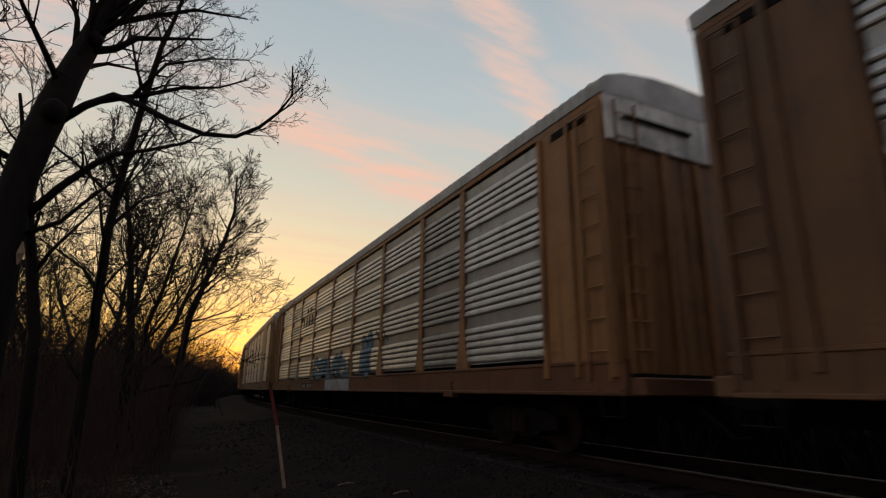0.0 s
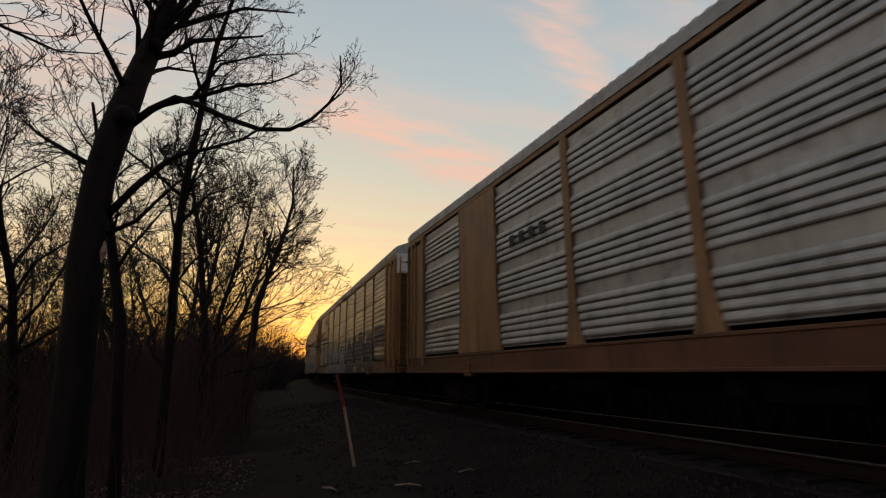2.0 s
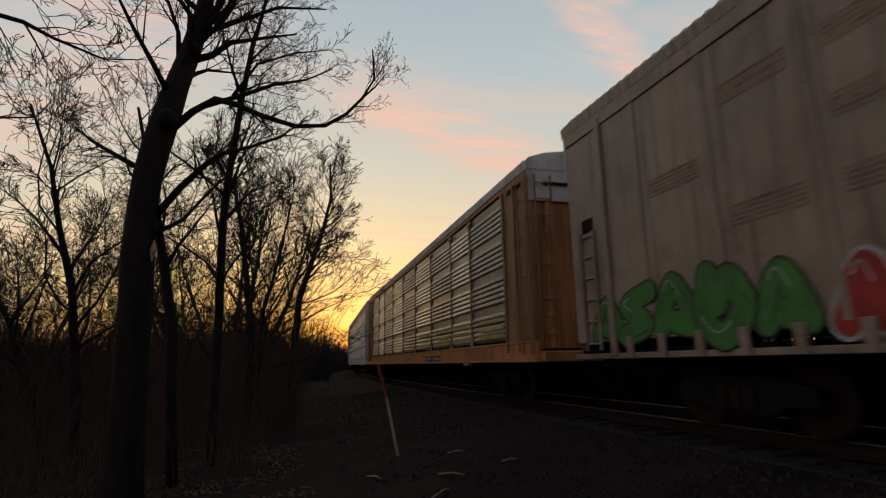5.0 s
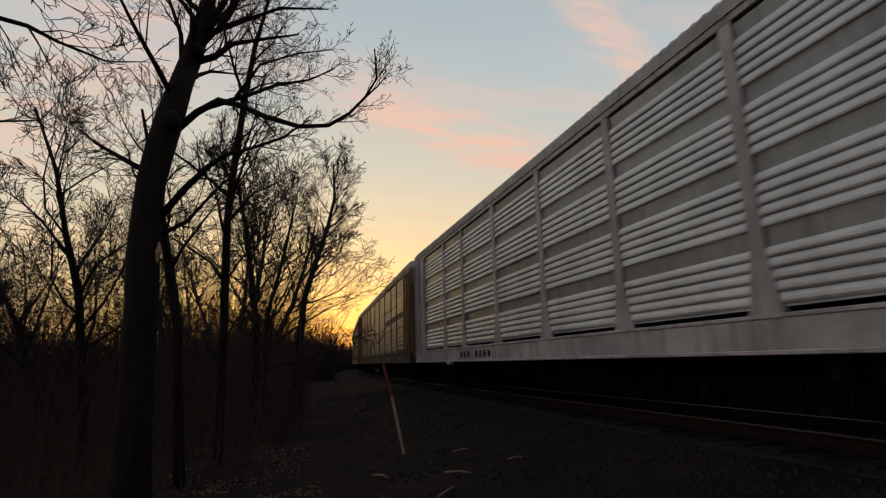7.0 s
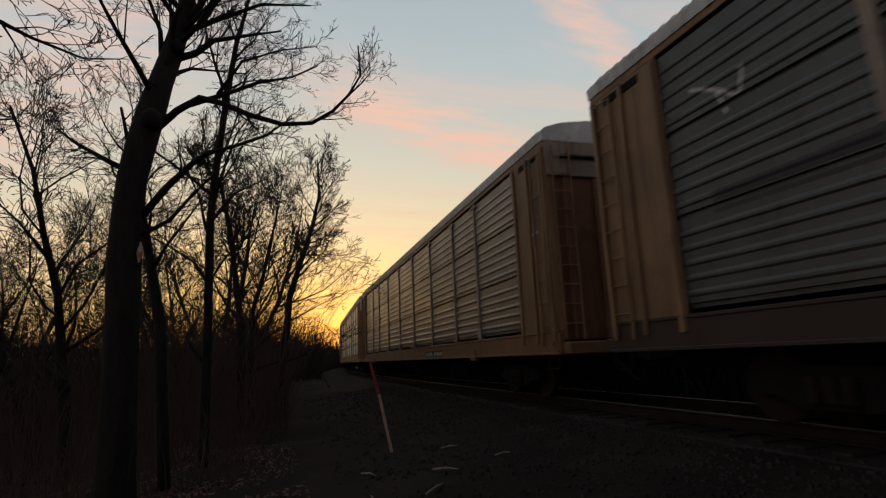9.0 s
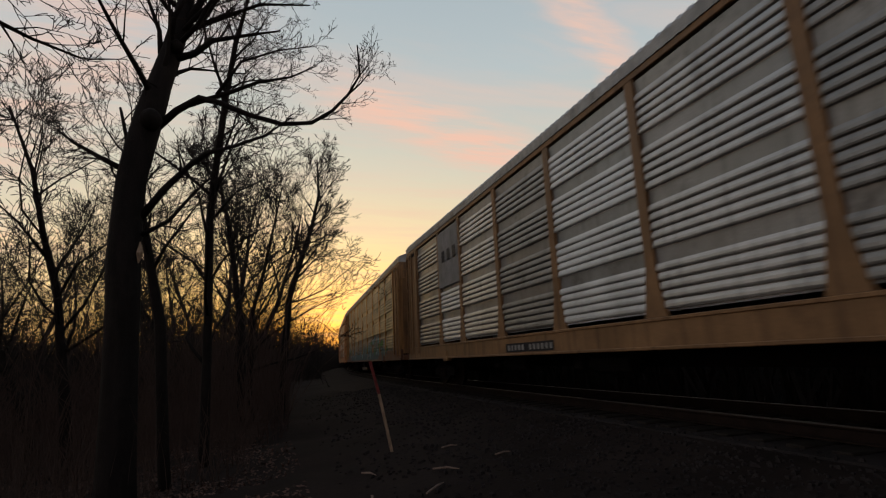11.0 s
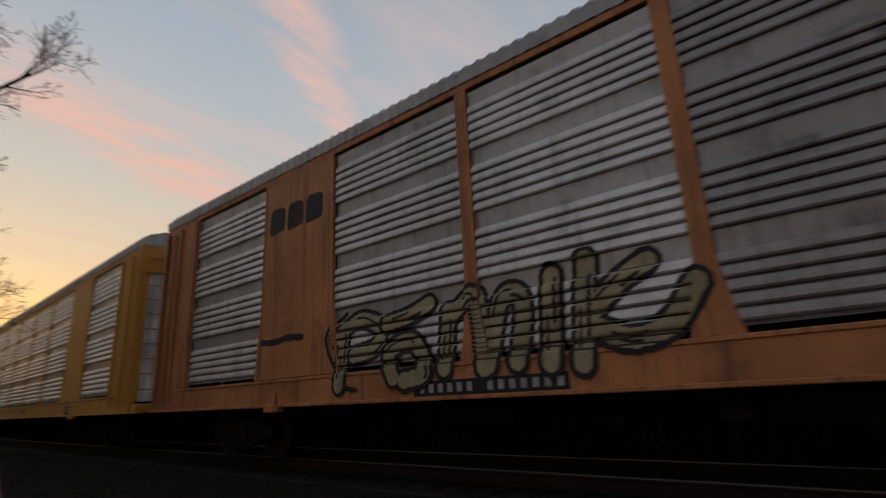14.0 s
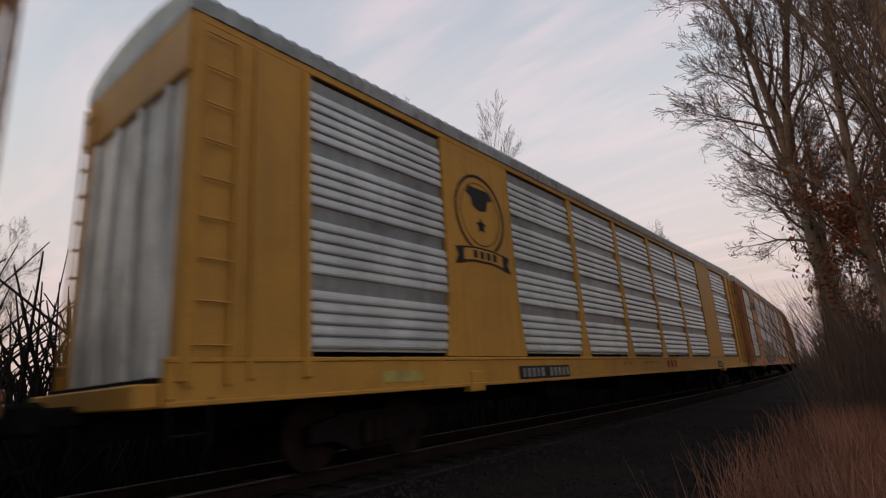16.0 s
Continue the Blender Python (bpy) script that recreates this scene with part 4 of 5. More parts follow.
    swash(c, "tag_line", "thin white scrawl", "white", [(24.6, 4.15), (24.5, 3.8)], .04)
    marks(c, "pale stencil plate on the sill", "letter", 3.0, 3.5, 1.02, 1.2, 2, "black")
    coated(c, "dark sprayed band along the panels", "soot", 19.5, 24.9, 2.6, [2.9, 2.92, 2.9])
    c = CARS[9]
    patch(c, "repaint", "grey repainted patch on the narrow panel", "grey", 20.75, 22.75, 3.2, 5.05, SKIN - .001)
    marks(c, "worn black block letters", "black", 20.95, 22.6, 4.0, 4.4, 3)
    marks(c, "pale car lettering on the sill", "letter", 15.4, 17.6, 1.02, 1.18, 12, "black")
    c = CARS[10]
    coated(c, "dull teal wash under the letters", "wash", 7.0, 23.4, 1.02, [1.6, 1.75, 1.7, 1.5, 1.65, 1.8, 1.75, 1.6, 1.55, 1.7, 1.7, 1.6, 1.4, 1.55, 1.65, 1.6, 1.5, 1.55, 1.6, 1.45], .001)
    tangle(c, "teal, white and green interlocked sprayed shapes", 6.8, 14.6, 1.08, [2.0, 2.35, 2.45, 2.0, 1.9, 2.1, 2.3], ["teal", "blue", "haze", "teal", "green", "wash"], 9, 26)
    tangle(c, "teal and pale interlocked sprayed shapes", 14.6, 23.4, 1.08, [2.0, 1.95, 1.9, 1.85, 1.8], ["teal", "haze", "wash", "grey"], 10, 26)
    tangle(c, "teal and green sprayed shapes near the leading end", 4.1, 6.8, 1.08, [1.7, 2.1, 2.2], ["teal", "green", "wash"], 14, 8)
    tangle(c, "green and white sprayed shapes near the rear", 22.6, 25.4, 1.3, [1.9, 2.0, 1.7], ["green", "haze", "white", "teal"], 12, 9)
    marks(c, "pale stencil plate on the sill", "letter", 13.5, 14.0, 1.02, 1.2, 2, "black")
    c = CARS[11]
    word = [
        [[(20.5, 1.2), (20.42, 2.0)], [(20.62, 1.92), (20.1, 2.16), (19.62, 2.0), (19.7, 1.72), (20.2, 1.62)]],
        [[(19.45, 2.02), (19.05, 2.08), (18.66, 2.2)], [(19.3, 1.25), (19.42, 1.6), (18.95, 1.72), (18.72, 1.3), (19.1, 1.2)]],
        [[(18.38, 1.32), (18.3, 2.05)], [(18.3, 1.95), (17.85, 2.18), (17.74, 1.28)], [(17.68, 1.3), (17.46, 2.1), (17.16, 2.02), (17.26, 1.32)]],
        [[(16.82, 1.27), (16.76, 2.26)]],
        [[(16.44, 1.24), (16.32, 2.36)], [(16.38, 1.72), (15.98, 2.05), (15.66, 2.22)], [(16.3, 1.62), (15.9, 1.45), (15.5, 1.55), (15.2, 1.92)]],
    ]
    for k, lines in enumerate(word):
        fat_letter(c, "cream letters with heavy black outline" if k == 0 else "", [flowing([(f - BODY / 2, z) for f, z in line]) for line in lines], .21, .075, "rib_cream", "black", "black", k, rng)
    swash(c, "tag_line", "black arrow point of the outline", "black", [(20.4, 2.3), (20.85, 1.95), (20.45, 1.25), (20.1, 1.12)], .07)
    swash(c, "tag_line", "black scrawl on the plate", "black", [(21.5, 2.05), (21.9, 2.08), (22.3, 2.04), (22.7, 2.06)], .11)
    marks(c, "pale car lettering on the sill", "letter", 16.7, 18.9, 1.0, 1.15, 14, "black")
    # heavy block mark on the rear plate
    for f in (21.0, 21.56, 22.12):
        y = f - BODY / 2
        out = [(y + .04, 4.1), (y + .44, 4.06), (y + .48, 4.16), (y + .46, 4.5), (y + .4, 4.58), (y + .06, 4.56), (y, 4.48), (y, 4.18)]
        part("block_mark", Shape().plate(out, SKIN), INK["black"], c, "heavy dark block mark")
    c = CARS[12]
    yc, zc = 21.75 - BODY / 2, 3.95
    for r, w in ((.74, .06), (.60, .02)):
        ring = [(yc + r * math.cos(a * math.pi / 16), zc + r * math.sin(a * math.pi / 16)) for a in range(33)]
        part("emblem_ring", stroke(Shape(), ring, w), INK["black"], c, "round black emblem on the yellow plate")
    part("emblem_star", Shape().add([(-SKIN - .001, yc + (.17 if i % 2 else .08) * math.sin(i * math.pi / 5), zc - .22 - (.17 if i % 2 else .08) * math.cos(i * math.pi / 5)) for i in range(10)], [tuple(range(10))]), INK["black"], c)
    part("emblem_figure", Shape().add([(-SKIN - .001, a + yc, b + zc) for a, b in ((-.42, .36), (-.3, .5), (.3, .5), (.42, .36), (.28, .3), (.22, .12), (.02, .06), (-.2, .1), (-.26, .3))], [tuple(range(9))]), INK["black"], c)
    part("emblem_ribbon", stroke(Shape(), [(yc - .66, zc - .82), (yc - .3, zc - .76), (yc + .3, zc - .76), (yc + .66, zc - .82)], .26, SKIN + .003), GOLD, c)
    for z in (-.66, -.9):
        part("ribbon_edge", stroke(Shape(), [(yc - .66, zc + z - .05), (yc - .3, zc + z), (yc + .3, zc + z), (yc + .66, zc + z - .05)], .035, SKIN + .005), INK["black"], c)
    for k in (-1, 1):
        part("ribbon_tail", Shape().add([(-SKIN - .005, yc + k * a, zc + b) for a, b in ((.6, -.68), (.84, -.72), (.76, -.86), (.86, -1.02), (.6, -.98))], [tuple(range(5))]), INK["black"], c)
    for k in range(4):
        part("letter_bar", Shape().box(-SKIN - .006, -SKIN - .002, yc - .4 + k * .2, yc - .28 + k * .2, zc - .85, zc - .71), INK["black"], c)
    marks(c, "worn red block letters on the sill", "red", 11.4, 12.5, 1.05, 1.3, 3)
    marks(c, "pale car lettering on the sill", "letter", 19.0, 20.9, 1.0, 1.2, 11, "black")
    marks(c, "pale notice on the sill", "letter", 5.4, 5.9, 1.0, 1.2, 2, "black")
    marks(c, "faded dark sill lettering", "brown", 13.2, 14.6, 1.2, 1.27, 5)
    marks(c, "worn orange sill stencil", "orange", 15.3, 16.0, 1.16, 1.28, 2)
    patch(c, "yellow_plate", "bright yellow plate by the steps", "yellow", 23.6, 24.4, 1.05, 1.2, SKIN + .012)
    for n in (0, 5, 8, 13):
        marks(CARS[n], "pale car lettering on the sill", "letter", 8.2, 10.4, 1.02, 1.18, 12, "black")
        patch(CARS[n], "notice", "small pale notice on the end plate", "letter", .75, 1.05, 3.4, 3.46)


build_writing()


# ---- trees and brush ----
def grow(rng, limbs, twigs, p, d, length, r, level, counts, lift=0.12, wander=0.25, span=(0.3, 1.0), thin=0.0035, open_by=(0.45, 1.0), reach=1.0):
    """One branch and all that springs from it."""
    segs = 6 if level == 0 else (4 if level == 1 else 3)
    pts, rad = [Vector(p)], [r]
    d = Vector(d).normalized()
    for i in range(segs):
        d = (d + Vector((rng.gauss(0, wander), rng.gauss(0, wander), rng.gauss(0, wander) + lift)) * (0.6 if level else 0.35)).normalized()
        pts.append(pts[-1] + d * (length / segs))
        rad.append(max(thin, r * (1 - 0.85 * (i + 1) / segs)))
    (limbs if level < 2 else twigs).tube(pts, rad, (8, 5, 3, 3, 3)[min(level, 4)], cap=level < 2)
    sprout(rng, limbs, twigs, pts, rad, length, level, counts, lift, wander, span, thin, open_by, reach)


def sprout(rng, limbs, twigs, pts, rad, length, level, counts, lift=0.12, wander=0.25, span=(0.3, 1.0), thin=0.0035, open_by=(0.45, 1.0), reach=1.0):
    """Children along a branch that is already drawn."""
    if level >= len(counts):
        return
    n = counts[level]
    for k in range(n):
        f = span[0] + (span[1] - span[0]) * (k + rng.random()) / n
        q = f * (len(pts) - 1)
        i = min(int(q), len(pts) - 2)
        at = Vector(pts[i]).lerp(Vector(pts[i + 1]), q - i)
        along = (Vector(pts[i + 1]) - Vector(pts[i])).normalized()
        r = (rad[i] + (rad[i + 1] - rad[i]) * (q - i))
        out = along.orthogonal().normalized()
        out.rotate(Matrix.Rotation(rng.uniform(0, 2 * math.pi), 3, along))
        a = rng.uniform(*open_by)
        d = along * math.cos(a) + out * math.sin(a)
        grow(rng, limbs, twigs, at, d, reach * length * rng.uniform(0.35, 0.6) * (1.15 - 0.5 * f), max(0.004, min(0.05 if level == 0 else 1.0, r * rng.uniform(0.35, 0.6))), level + 1, counts, lift, wander, thin=thin, open_by=open_by)


def build_tree(label, seed, height, radius, counts, bark, twig, lean=(0, 0), span=(0.25, 1.0), lift=0.12, group="bare trees", wander=0.3, thin=0.008, open_by=(0.45, 1.0), reach=1.0):
    rng = random.Random(seed)
    limbs, twigs = Shape(), Shape()
    grow(rng, limbs, twigs, (0, 0, -0.3), (lean[0], lean[1], 1), height, radius, 0, counts, lift, wander, span, thin, open_by, reach)
    tree = thing("tree", label, "tree", group)
    part("trunk", limbs, bark, tree, shade=True)
    part("crown", twigs, twig, tree)
    return tree


def place_tree(tree, x, y, turn, size=1.0, first=False):
    m = pose(x, y, ground_z(x, y), 0, 0, turn)
    ob = tree if first else copy_thing(tree, m)
    ob.matrix_basis = m @ Matrix.Diagonal((size, size, size, 1))
    return ob


def build_leaning_tree():
    """The big leaning tree by the path, with one long low limb towards the track."""
    rng = random.Random(11)
    limbs, twigs = Shape(), Shape()
    trunk = [(-1.72, 8.3, -1.4), (-1.76, 8.3, -0.4), (-1.80, 8.3, 1.0), (-1.83, 8.32, 1.87), (-1.87, 8.35, 2.48), (-1.88, 8.4, 3.12), (-1.87, 8.45, 3.71), (-1.8, 8.5, 4.25), (-1.71, 8.55, 4.81), (-1.62, 8.65, 5.38), (-1.5, 8.8, 6.07), (-1.4, 9.0, 6.93), (-1.32, 9.1, 7.72), (-1.21, 9.3, 9.18), (-1.19, 9.5, 10.76)]
    thick = [0.29, 0.24, 0.215, 0.215, 0.22, 0.205, 0.20, 0.205, 0.205, 0.175, 0.16, 0.135, 0.11, 0.06, 0.025]
    limbs.tube(trunk, thick, 14)
    sprout(rng, limbs, twigs, trunk[8:], thick[8:], 4.3, 0, [20, 8, 6, 2], 0.1, 0.32, (0.05, 1.0), thin=0.0035)
    for x, y, z, r in ((-1.66, 8.36, 4.62, .17), (-1.42, 8.62, 6.02, .12)):
        limbs.tube([(x, y, z - r), (x, y, z - r * .5), (x, y, z), (x, y, z + r * .6), (x, y, z + r)], [r * .4, r * .85, r, r * .75, r * .3], 8)
    for pts, r, n in (
            ([(-1.63, 8.58, 4.57), (-1.34, 8.45, 4.84), (-1.01, 8.3, 5.02), (-0.69, 8.2, 4.92), (-0.29, 8.1, 4.73), (0.2, 8.0, 4.58), (0.64, 7.9, 4.6), (0.95, 7.8, 4.79), (1.18, 7.7, 5.04), (1.35, 7.6, 5.34), (1.3, 7.5, 5.79)], 0.062, 15),
            ([(-1.2, 8.4, 4.92), (-0.62, 8.2, 5.09), (-0.16, 8.1, 5.29), (0.33, 8.0, 5.39), (0.73, 7.9, 5.59)], 0.045, 14),
            ([(1.18, 7.7, 5.04), (1.37, 7.6, 5.21), (1.59, 7.5, 5.51)], 0.018, 8),
            ([(-1.72, 8.4, 3.1), (-1.38, 8.3, 3.56), (-1.07, 8.2, 3.89), (-0.85, 8.1, 4.05), (-0.48, 8.0, 4.15), (-0.03, 7.9, 4.33), (0.34, 7.8, 4.61)], 0.06, 16),
            ([(-1.9, 8.45, 3.8), (-2.31, 8.5, 4.03), (-2.69, 8.55, 4.26), (-2.93, 8.6, 4.47)], 0.05, 10),
            ([(-1.55, 8.75, 5.84), (-1.15, 8.6, 5.93), (-0.87, 8.5, 6.15), (-0.37, 8.4, 6.26), (0.17, 8.3, 6.37)], 0.07, 14),
            ([(-1.42, 8.9, 6.45), (-0.84, 8.8, 6.75), (-0.16, 8.7, 7.09), (0.66, 8.5, 7.08)], 0.06, 14),
            ([(-1.45, 8.9, 6.4), (-1.13, 8.9, 7.08), (-0.83, 8.9, 7.9), (-0.53, 8.9, 8.89)], 0.08, 12),
            ([(-1.62, 8.7, 5.6), (-1.71, 8.8, 6.37), (-1.97, 8.9, 7.1), (-2.15, 8.9, 7.79)], 0.05, 12),
            ([(-0.75, 8.2, 5.06), (-0.42, 8.2, 5.66), (0.14, 8.1, 5.89), (0.73, 8.0, 5.99)], 0.03, 12),
            ([(-1.75, 8.43, 2.83), (-1.29, 8.1, 3.01), (-0.96, 7.94, 3.4), (-0.56, 7.78, 3.8)], 0.04, 9)):
        rad = [r * (1 - 0.82 * i / (len(pts) - 1)) for i in range(len(pts))]
        limbs.tube(pts, rad, 7)
        sprout(rng, limbs, twigs, pts, rad, 1.25, 1, [0, n, 6, 3], 0.2, 0.3, (0.2, 1.0), thin=0.003)
    tree = thing("leaning_tree", "large dark leaning tree with a long low bare limb", "tree", "bare trees")
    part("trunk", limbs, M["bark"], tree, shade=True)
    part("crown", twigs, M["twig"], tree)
    scar = Shape().tube([(-1.66, 8.22, 2.42), (-1.65, 8.22, 2.56), (-1.66, 8.25, 2.72)], [0.01, 0.05, 0.01], 6)
    part("bark_scar", scar, M["stake"], tree, "pale patch where the bark has gone")
    # slim tree close behind, and a forked stem at the foot
    limbs, twigs = Shape(), Shape()
    slim = [(-0.95, 10.95, -1.4), (-0.96, 10.95, -0.3), (-0.98, 10.95, 1.58), (-1.03, 10.95, 3.67), (-0.99, 10.95, 4.55), (-0.82, 10.96, 6.46), (-0.69, 10.97, 7.61), (-0.5, 10.98, 8.57), (-0.3, 11.0, 10.3)]
    rad = [0.1, 0.09, 0.08, 0.075, 0.07, 0.06, 0.05, 0.035, 0.02]
    limbs.tube(slim, rad, 8)
    sprout(rng, limbs, twigs, slim, rad, 4.2, 0, [30, 8, 5, 3], 0.1, 0.32, (0.2, 1.0))
    tree = thing("slim_tree", "slim dark bare tree behind the leaning one", "tree", "bare trees")
    part("trunk", limbs, M["bark"], tree, shade=True)
    part("crown", twigs, M["twig"], tree)
    limbs, twigs = Shape(), Shape()
    stem = [(-1.3, 9.6, -1.4), (-1.4, 9.54, -0.4), (-1.55, 9.5, 1.67), (-1.69, 9.5, 2.36), (-1.84, 9.5, 3.1), (-2.0, 9.4, 3.9), (-2.3, 9.3, 5.2)]
    rad = [0.1, 0.09, 0.08, 0.075, 0.065, 0.05, 0.02]
    limbs.tube(stem, rad, 8)
    sprout(rng, limbs, twigs, stem, rad, 3.4, 0, [14, 7, 5, 3], 0.1, 0.3, (0.5, 1.0))
    tree = thing("young_tree", "young bare tree leaning across the big trunk", "tree", "bare trees")
    part("trunk", limbs, M["bark"], tree, shade=True)
    part("crown", twigs, M["twig"], tree)


def build_edge_trees():
    """Crooked trees at the edge of the woods, the outermost leaning towards the track."""
    rng = random.Random(17)
    for label, pts, r, length in (
            ("crooked bare tree leaning out from the edge of the woods", [(0.6, 20, -1.4), (0.77, 20, 1.74), (0.88, 20, 3.28), (1.22, 20, 4.48), (1.65, 20, 5.94), (1.91, 20, 7.24), (1.85, 20, 8.6)], .15, 3.6),
            ("crooked dark bare tree bending back over the woods", [(-0.5, 16, -1.4), (-0.56, 16, 1.88), (-0.73, 16, 3.08), (-0.94, 16, 4.64), (-1.25, 16, 6.07), (-1.68, 16, 7.02)], .13, 3.4)):
        limbs, twigs = Shape(), Shape()
        rad = [r * (1 - .8 * i / (len(pts) - 1)) for i in range(len(pts))]
        limbs.tube(pts, rad, 9)
        sprout(rng, limbs, twigs, pts, rad, length, 0, [22, 9, 6, 3], 0.14, 0.3, (0.42, 1.0), thin=0.006, open_by=(.3, .85))
        tree = thing("edge_tree", label, "tree", "bare trees")
        part("trunk", limbs, M["bark"], tree, shade=True)
        part("crown", twigs, M["twig"], tree)


def build_overhang():
    """A tree beside the camera whose branch ends reach into view."""
    rng = random.Random(21)
    limbs, twigs = Shape(), Shape()
    trunk = [(-4.6, 4.0, -1.2), (-4.5, 4.0, 1.0), (-4.3, 4.1, 3.2), (-4.0, 4.2, 5.5), (-3.8, 4.3, 8.0)]
    limbs.tube(trunk, [0.2, 0.17, 0.14, 0.1, 0.05], 9)
    for pts in ([(-4.3, 4.1, 3.0), (-3.0, 4.4, 3.75), (-2.0, 4.58, 3.66), (-1.81, 4.66, 3.6), (-1.48, 4.78, 3.54), (-1.18, 4.86, 3.63)],
                [(-4.2, 4.1, 3.5), (-3.0, 4.3, 4.0), (-2.1, 4.5, 3.95), (-1.6, 4.6, 4.0), (-1.2, 4.75, 4.2)],
                [(-4.4, 4.1, 2.4), (-3.2, 5.6, 3.1), (-3.3, 7.2, 3.9), (-3.3, 8.3, 4.42), (-3.07, 8.46, 5.01)]):
        rad = [0.028 * (1 - 0.86 * i / (len(pts) - 1)) for i in range(len(pts))]
        limbs.tube(pts, rad, 6)
        sprout(rng, limbs, twigs, pts, rad, 1.1, 1, [0, 14, 4, 2], -0.05, 0.3, (0.35, 1.0))
    tree = thing("overhanging_tree", "bare tree whose thin branch ends hang over the path", "tree", "bare trees")
    part("trunk", limbs, M["bark"], tree, shade=True)
    part("crown", twigs, M["twig"], tree)


def build_woods():
    kinds = [
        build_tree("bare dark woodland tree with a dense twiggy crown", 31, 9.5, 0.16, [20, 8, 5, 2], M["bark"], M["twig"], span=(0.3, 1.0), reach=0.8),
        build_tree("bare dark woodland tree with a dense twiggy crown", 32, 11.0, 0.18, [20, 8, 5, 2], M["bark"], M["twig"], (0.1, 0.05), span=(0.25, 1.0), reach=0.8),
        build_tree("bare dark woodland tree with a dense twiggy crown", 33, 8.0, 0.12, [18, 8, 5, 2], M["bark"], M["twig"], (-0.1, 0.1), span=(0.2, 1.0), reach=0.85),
    ]
    spots = [(0, -1.0, 20.0, 40, 0.95), (1, -0.9, 24.0, 10, 0.9), (2, -0.2, 18.0, 70, 0.95), (0, -4.3, 15.4, 200, 0.95), (2, -6.5, 20.0, 10, 1.1),
             (2, -3.6, 25.0, 300, 1.2), (1, -9.2, 24.0, 20, 0.75), (0, -11.5, 27.0, 90, 0.75), (2, -13.5, 30.0, 160, 0.8), (1, 0.5, 31.0, 45, 0.55), (0, 1.5, 38.0, 75, 0.5), (2, 2.2, 47.0, 15, 0.5),
             (0, -1.8, 29.0, 250, 1.1), (1, -5.0, 33.0, 150, 1.0), (0, -8.0, 38.0, 35, 1.0), (1, 3.0, 60.0, 66, 0.45), (2, 4.0, 72.0, 99, 0.5), (0, 0.6, 52.0, 130, 0.7), (1, -16.0, 36.0, 10, 0.8), (0, -20.0, 44.0, 55, 0.9),
             (2, -7.8, 16.5, 77, 0.8), (1, -12.0, 19.0, 33, 0.65),
             (2, -10.0, 30.0, 310, 0.95), (0, -14.0, 24.0, 140, 0.6), (2, -17.0, 30.0, 200, 0.7), (1, -3.0, 40.0, 170, 1.1), (2, -0.6, 27.0, 240, 0.75), (0, -6.0, 45.0, 95, 1.2), (1, -12.0, 50.0, 30, 1.1), (0, -25.0, 55.0, 0, 1.0), (2, -30.0, 60.0, 80, 1.1), (1, -20.0, 65.0, 40, 1.2), (0, 1.8, 65.0, 10, 0.55), (1, 0.5, 75.0, 10, 1.0), (2, -8.0, 62.0, 10, 1.2)]
    first = set()
    for k, x, y, turn, size in spots:
        place_tree(kinds[k], x, y, turn, size, k not in first)
        first.add(k)


def build_back_woods():
    """Taller trees down the line behind the camera, and more beyond the train."""
    kinds = [
        build_tree("tall bare tree with fine rising twigs in dusk light", 41, 15.0, 0.2, [30, 10, 5, 3], M["bark_pale"], M["twig_red"], (0.02, 0), (0.12, 1.0), 0.16, "bare trees down the line", 0.2, 0.0055, (0.25, 0.7), 0.56),
        build_tree("tall bare tree with fine rising twigs in dusk light", 42, 17.0, 0.24, [30, 10, 5, 3], M["bark_pale"], M["twig_red"], (-0.02, 0.02), (0.12, 1.0), 0.16, "bare trees down the line", 0.2, 0.0055, (0.25, 0.7), 0.56),
    ]
    first = set()
    for k, x, y, turn, size in [(0, -2.4, -15.6, 140, 0.95), (1, -0.9, -11.5, 80, 0.9), (1, 1.6, -24.0, 160, 0.7), (0, 0.1, -13.5, 310, 0.8), (0, -1.2, -18.5, 250, 0.95), (1, -3.4, -20.0, 170, 0.95), (0, -4.0, -25.0, 0, 1.0), 
                                (1, -0.6, -22.0, 220, 0.8), (0, 1.4, -29.0, 300, 0.5), (0, 2.2, -40.0, 30, 0.45), (1, 3.4, -52.0, 130, 0.45), (0, 2.6, -36.0, 230, 0.38), (1, 5.2, -66.0, 330, 0.5), (1, 0.4, -34.0, 40, 0.6), (0, 3.2, -46.0, 100, 0.5), (1, 4.5, -60.0, 10, 0.5), (0, 6.5, -78.0, 60, 0.5),
                                (1, 33.0, -52.0, 15, 1.75), (0, 31.0, -33.0, 95, 1.6), (0, 27.0, -86.0, 200, 1.4), (0, 30.0, -75.0, 20, 1.2), (1, 22.0, -1.0, 0, 0.5), (0, 26.0, -4.0, 50, 0.55), (0, 21.0, -7.5, 50, 0.45), (1, 10.0, -112.0, 70, 0.8), (0, 16.0, -130.0, 70, 0.8), (0, -5.0, -8.5, 0, 0.8), (1, -7.0, -16.0, 0, 0.8)]:
        place_tree(kinds[k], x, y, turn, size, k not in first)
        first.add(k)


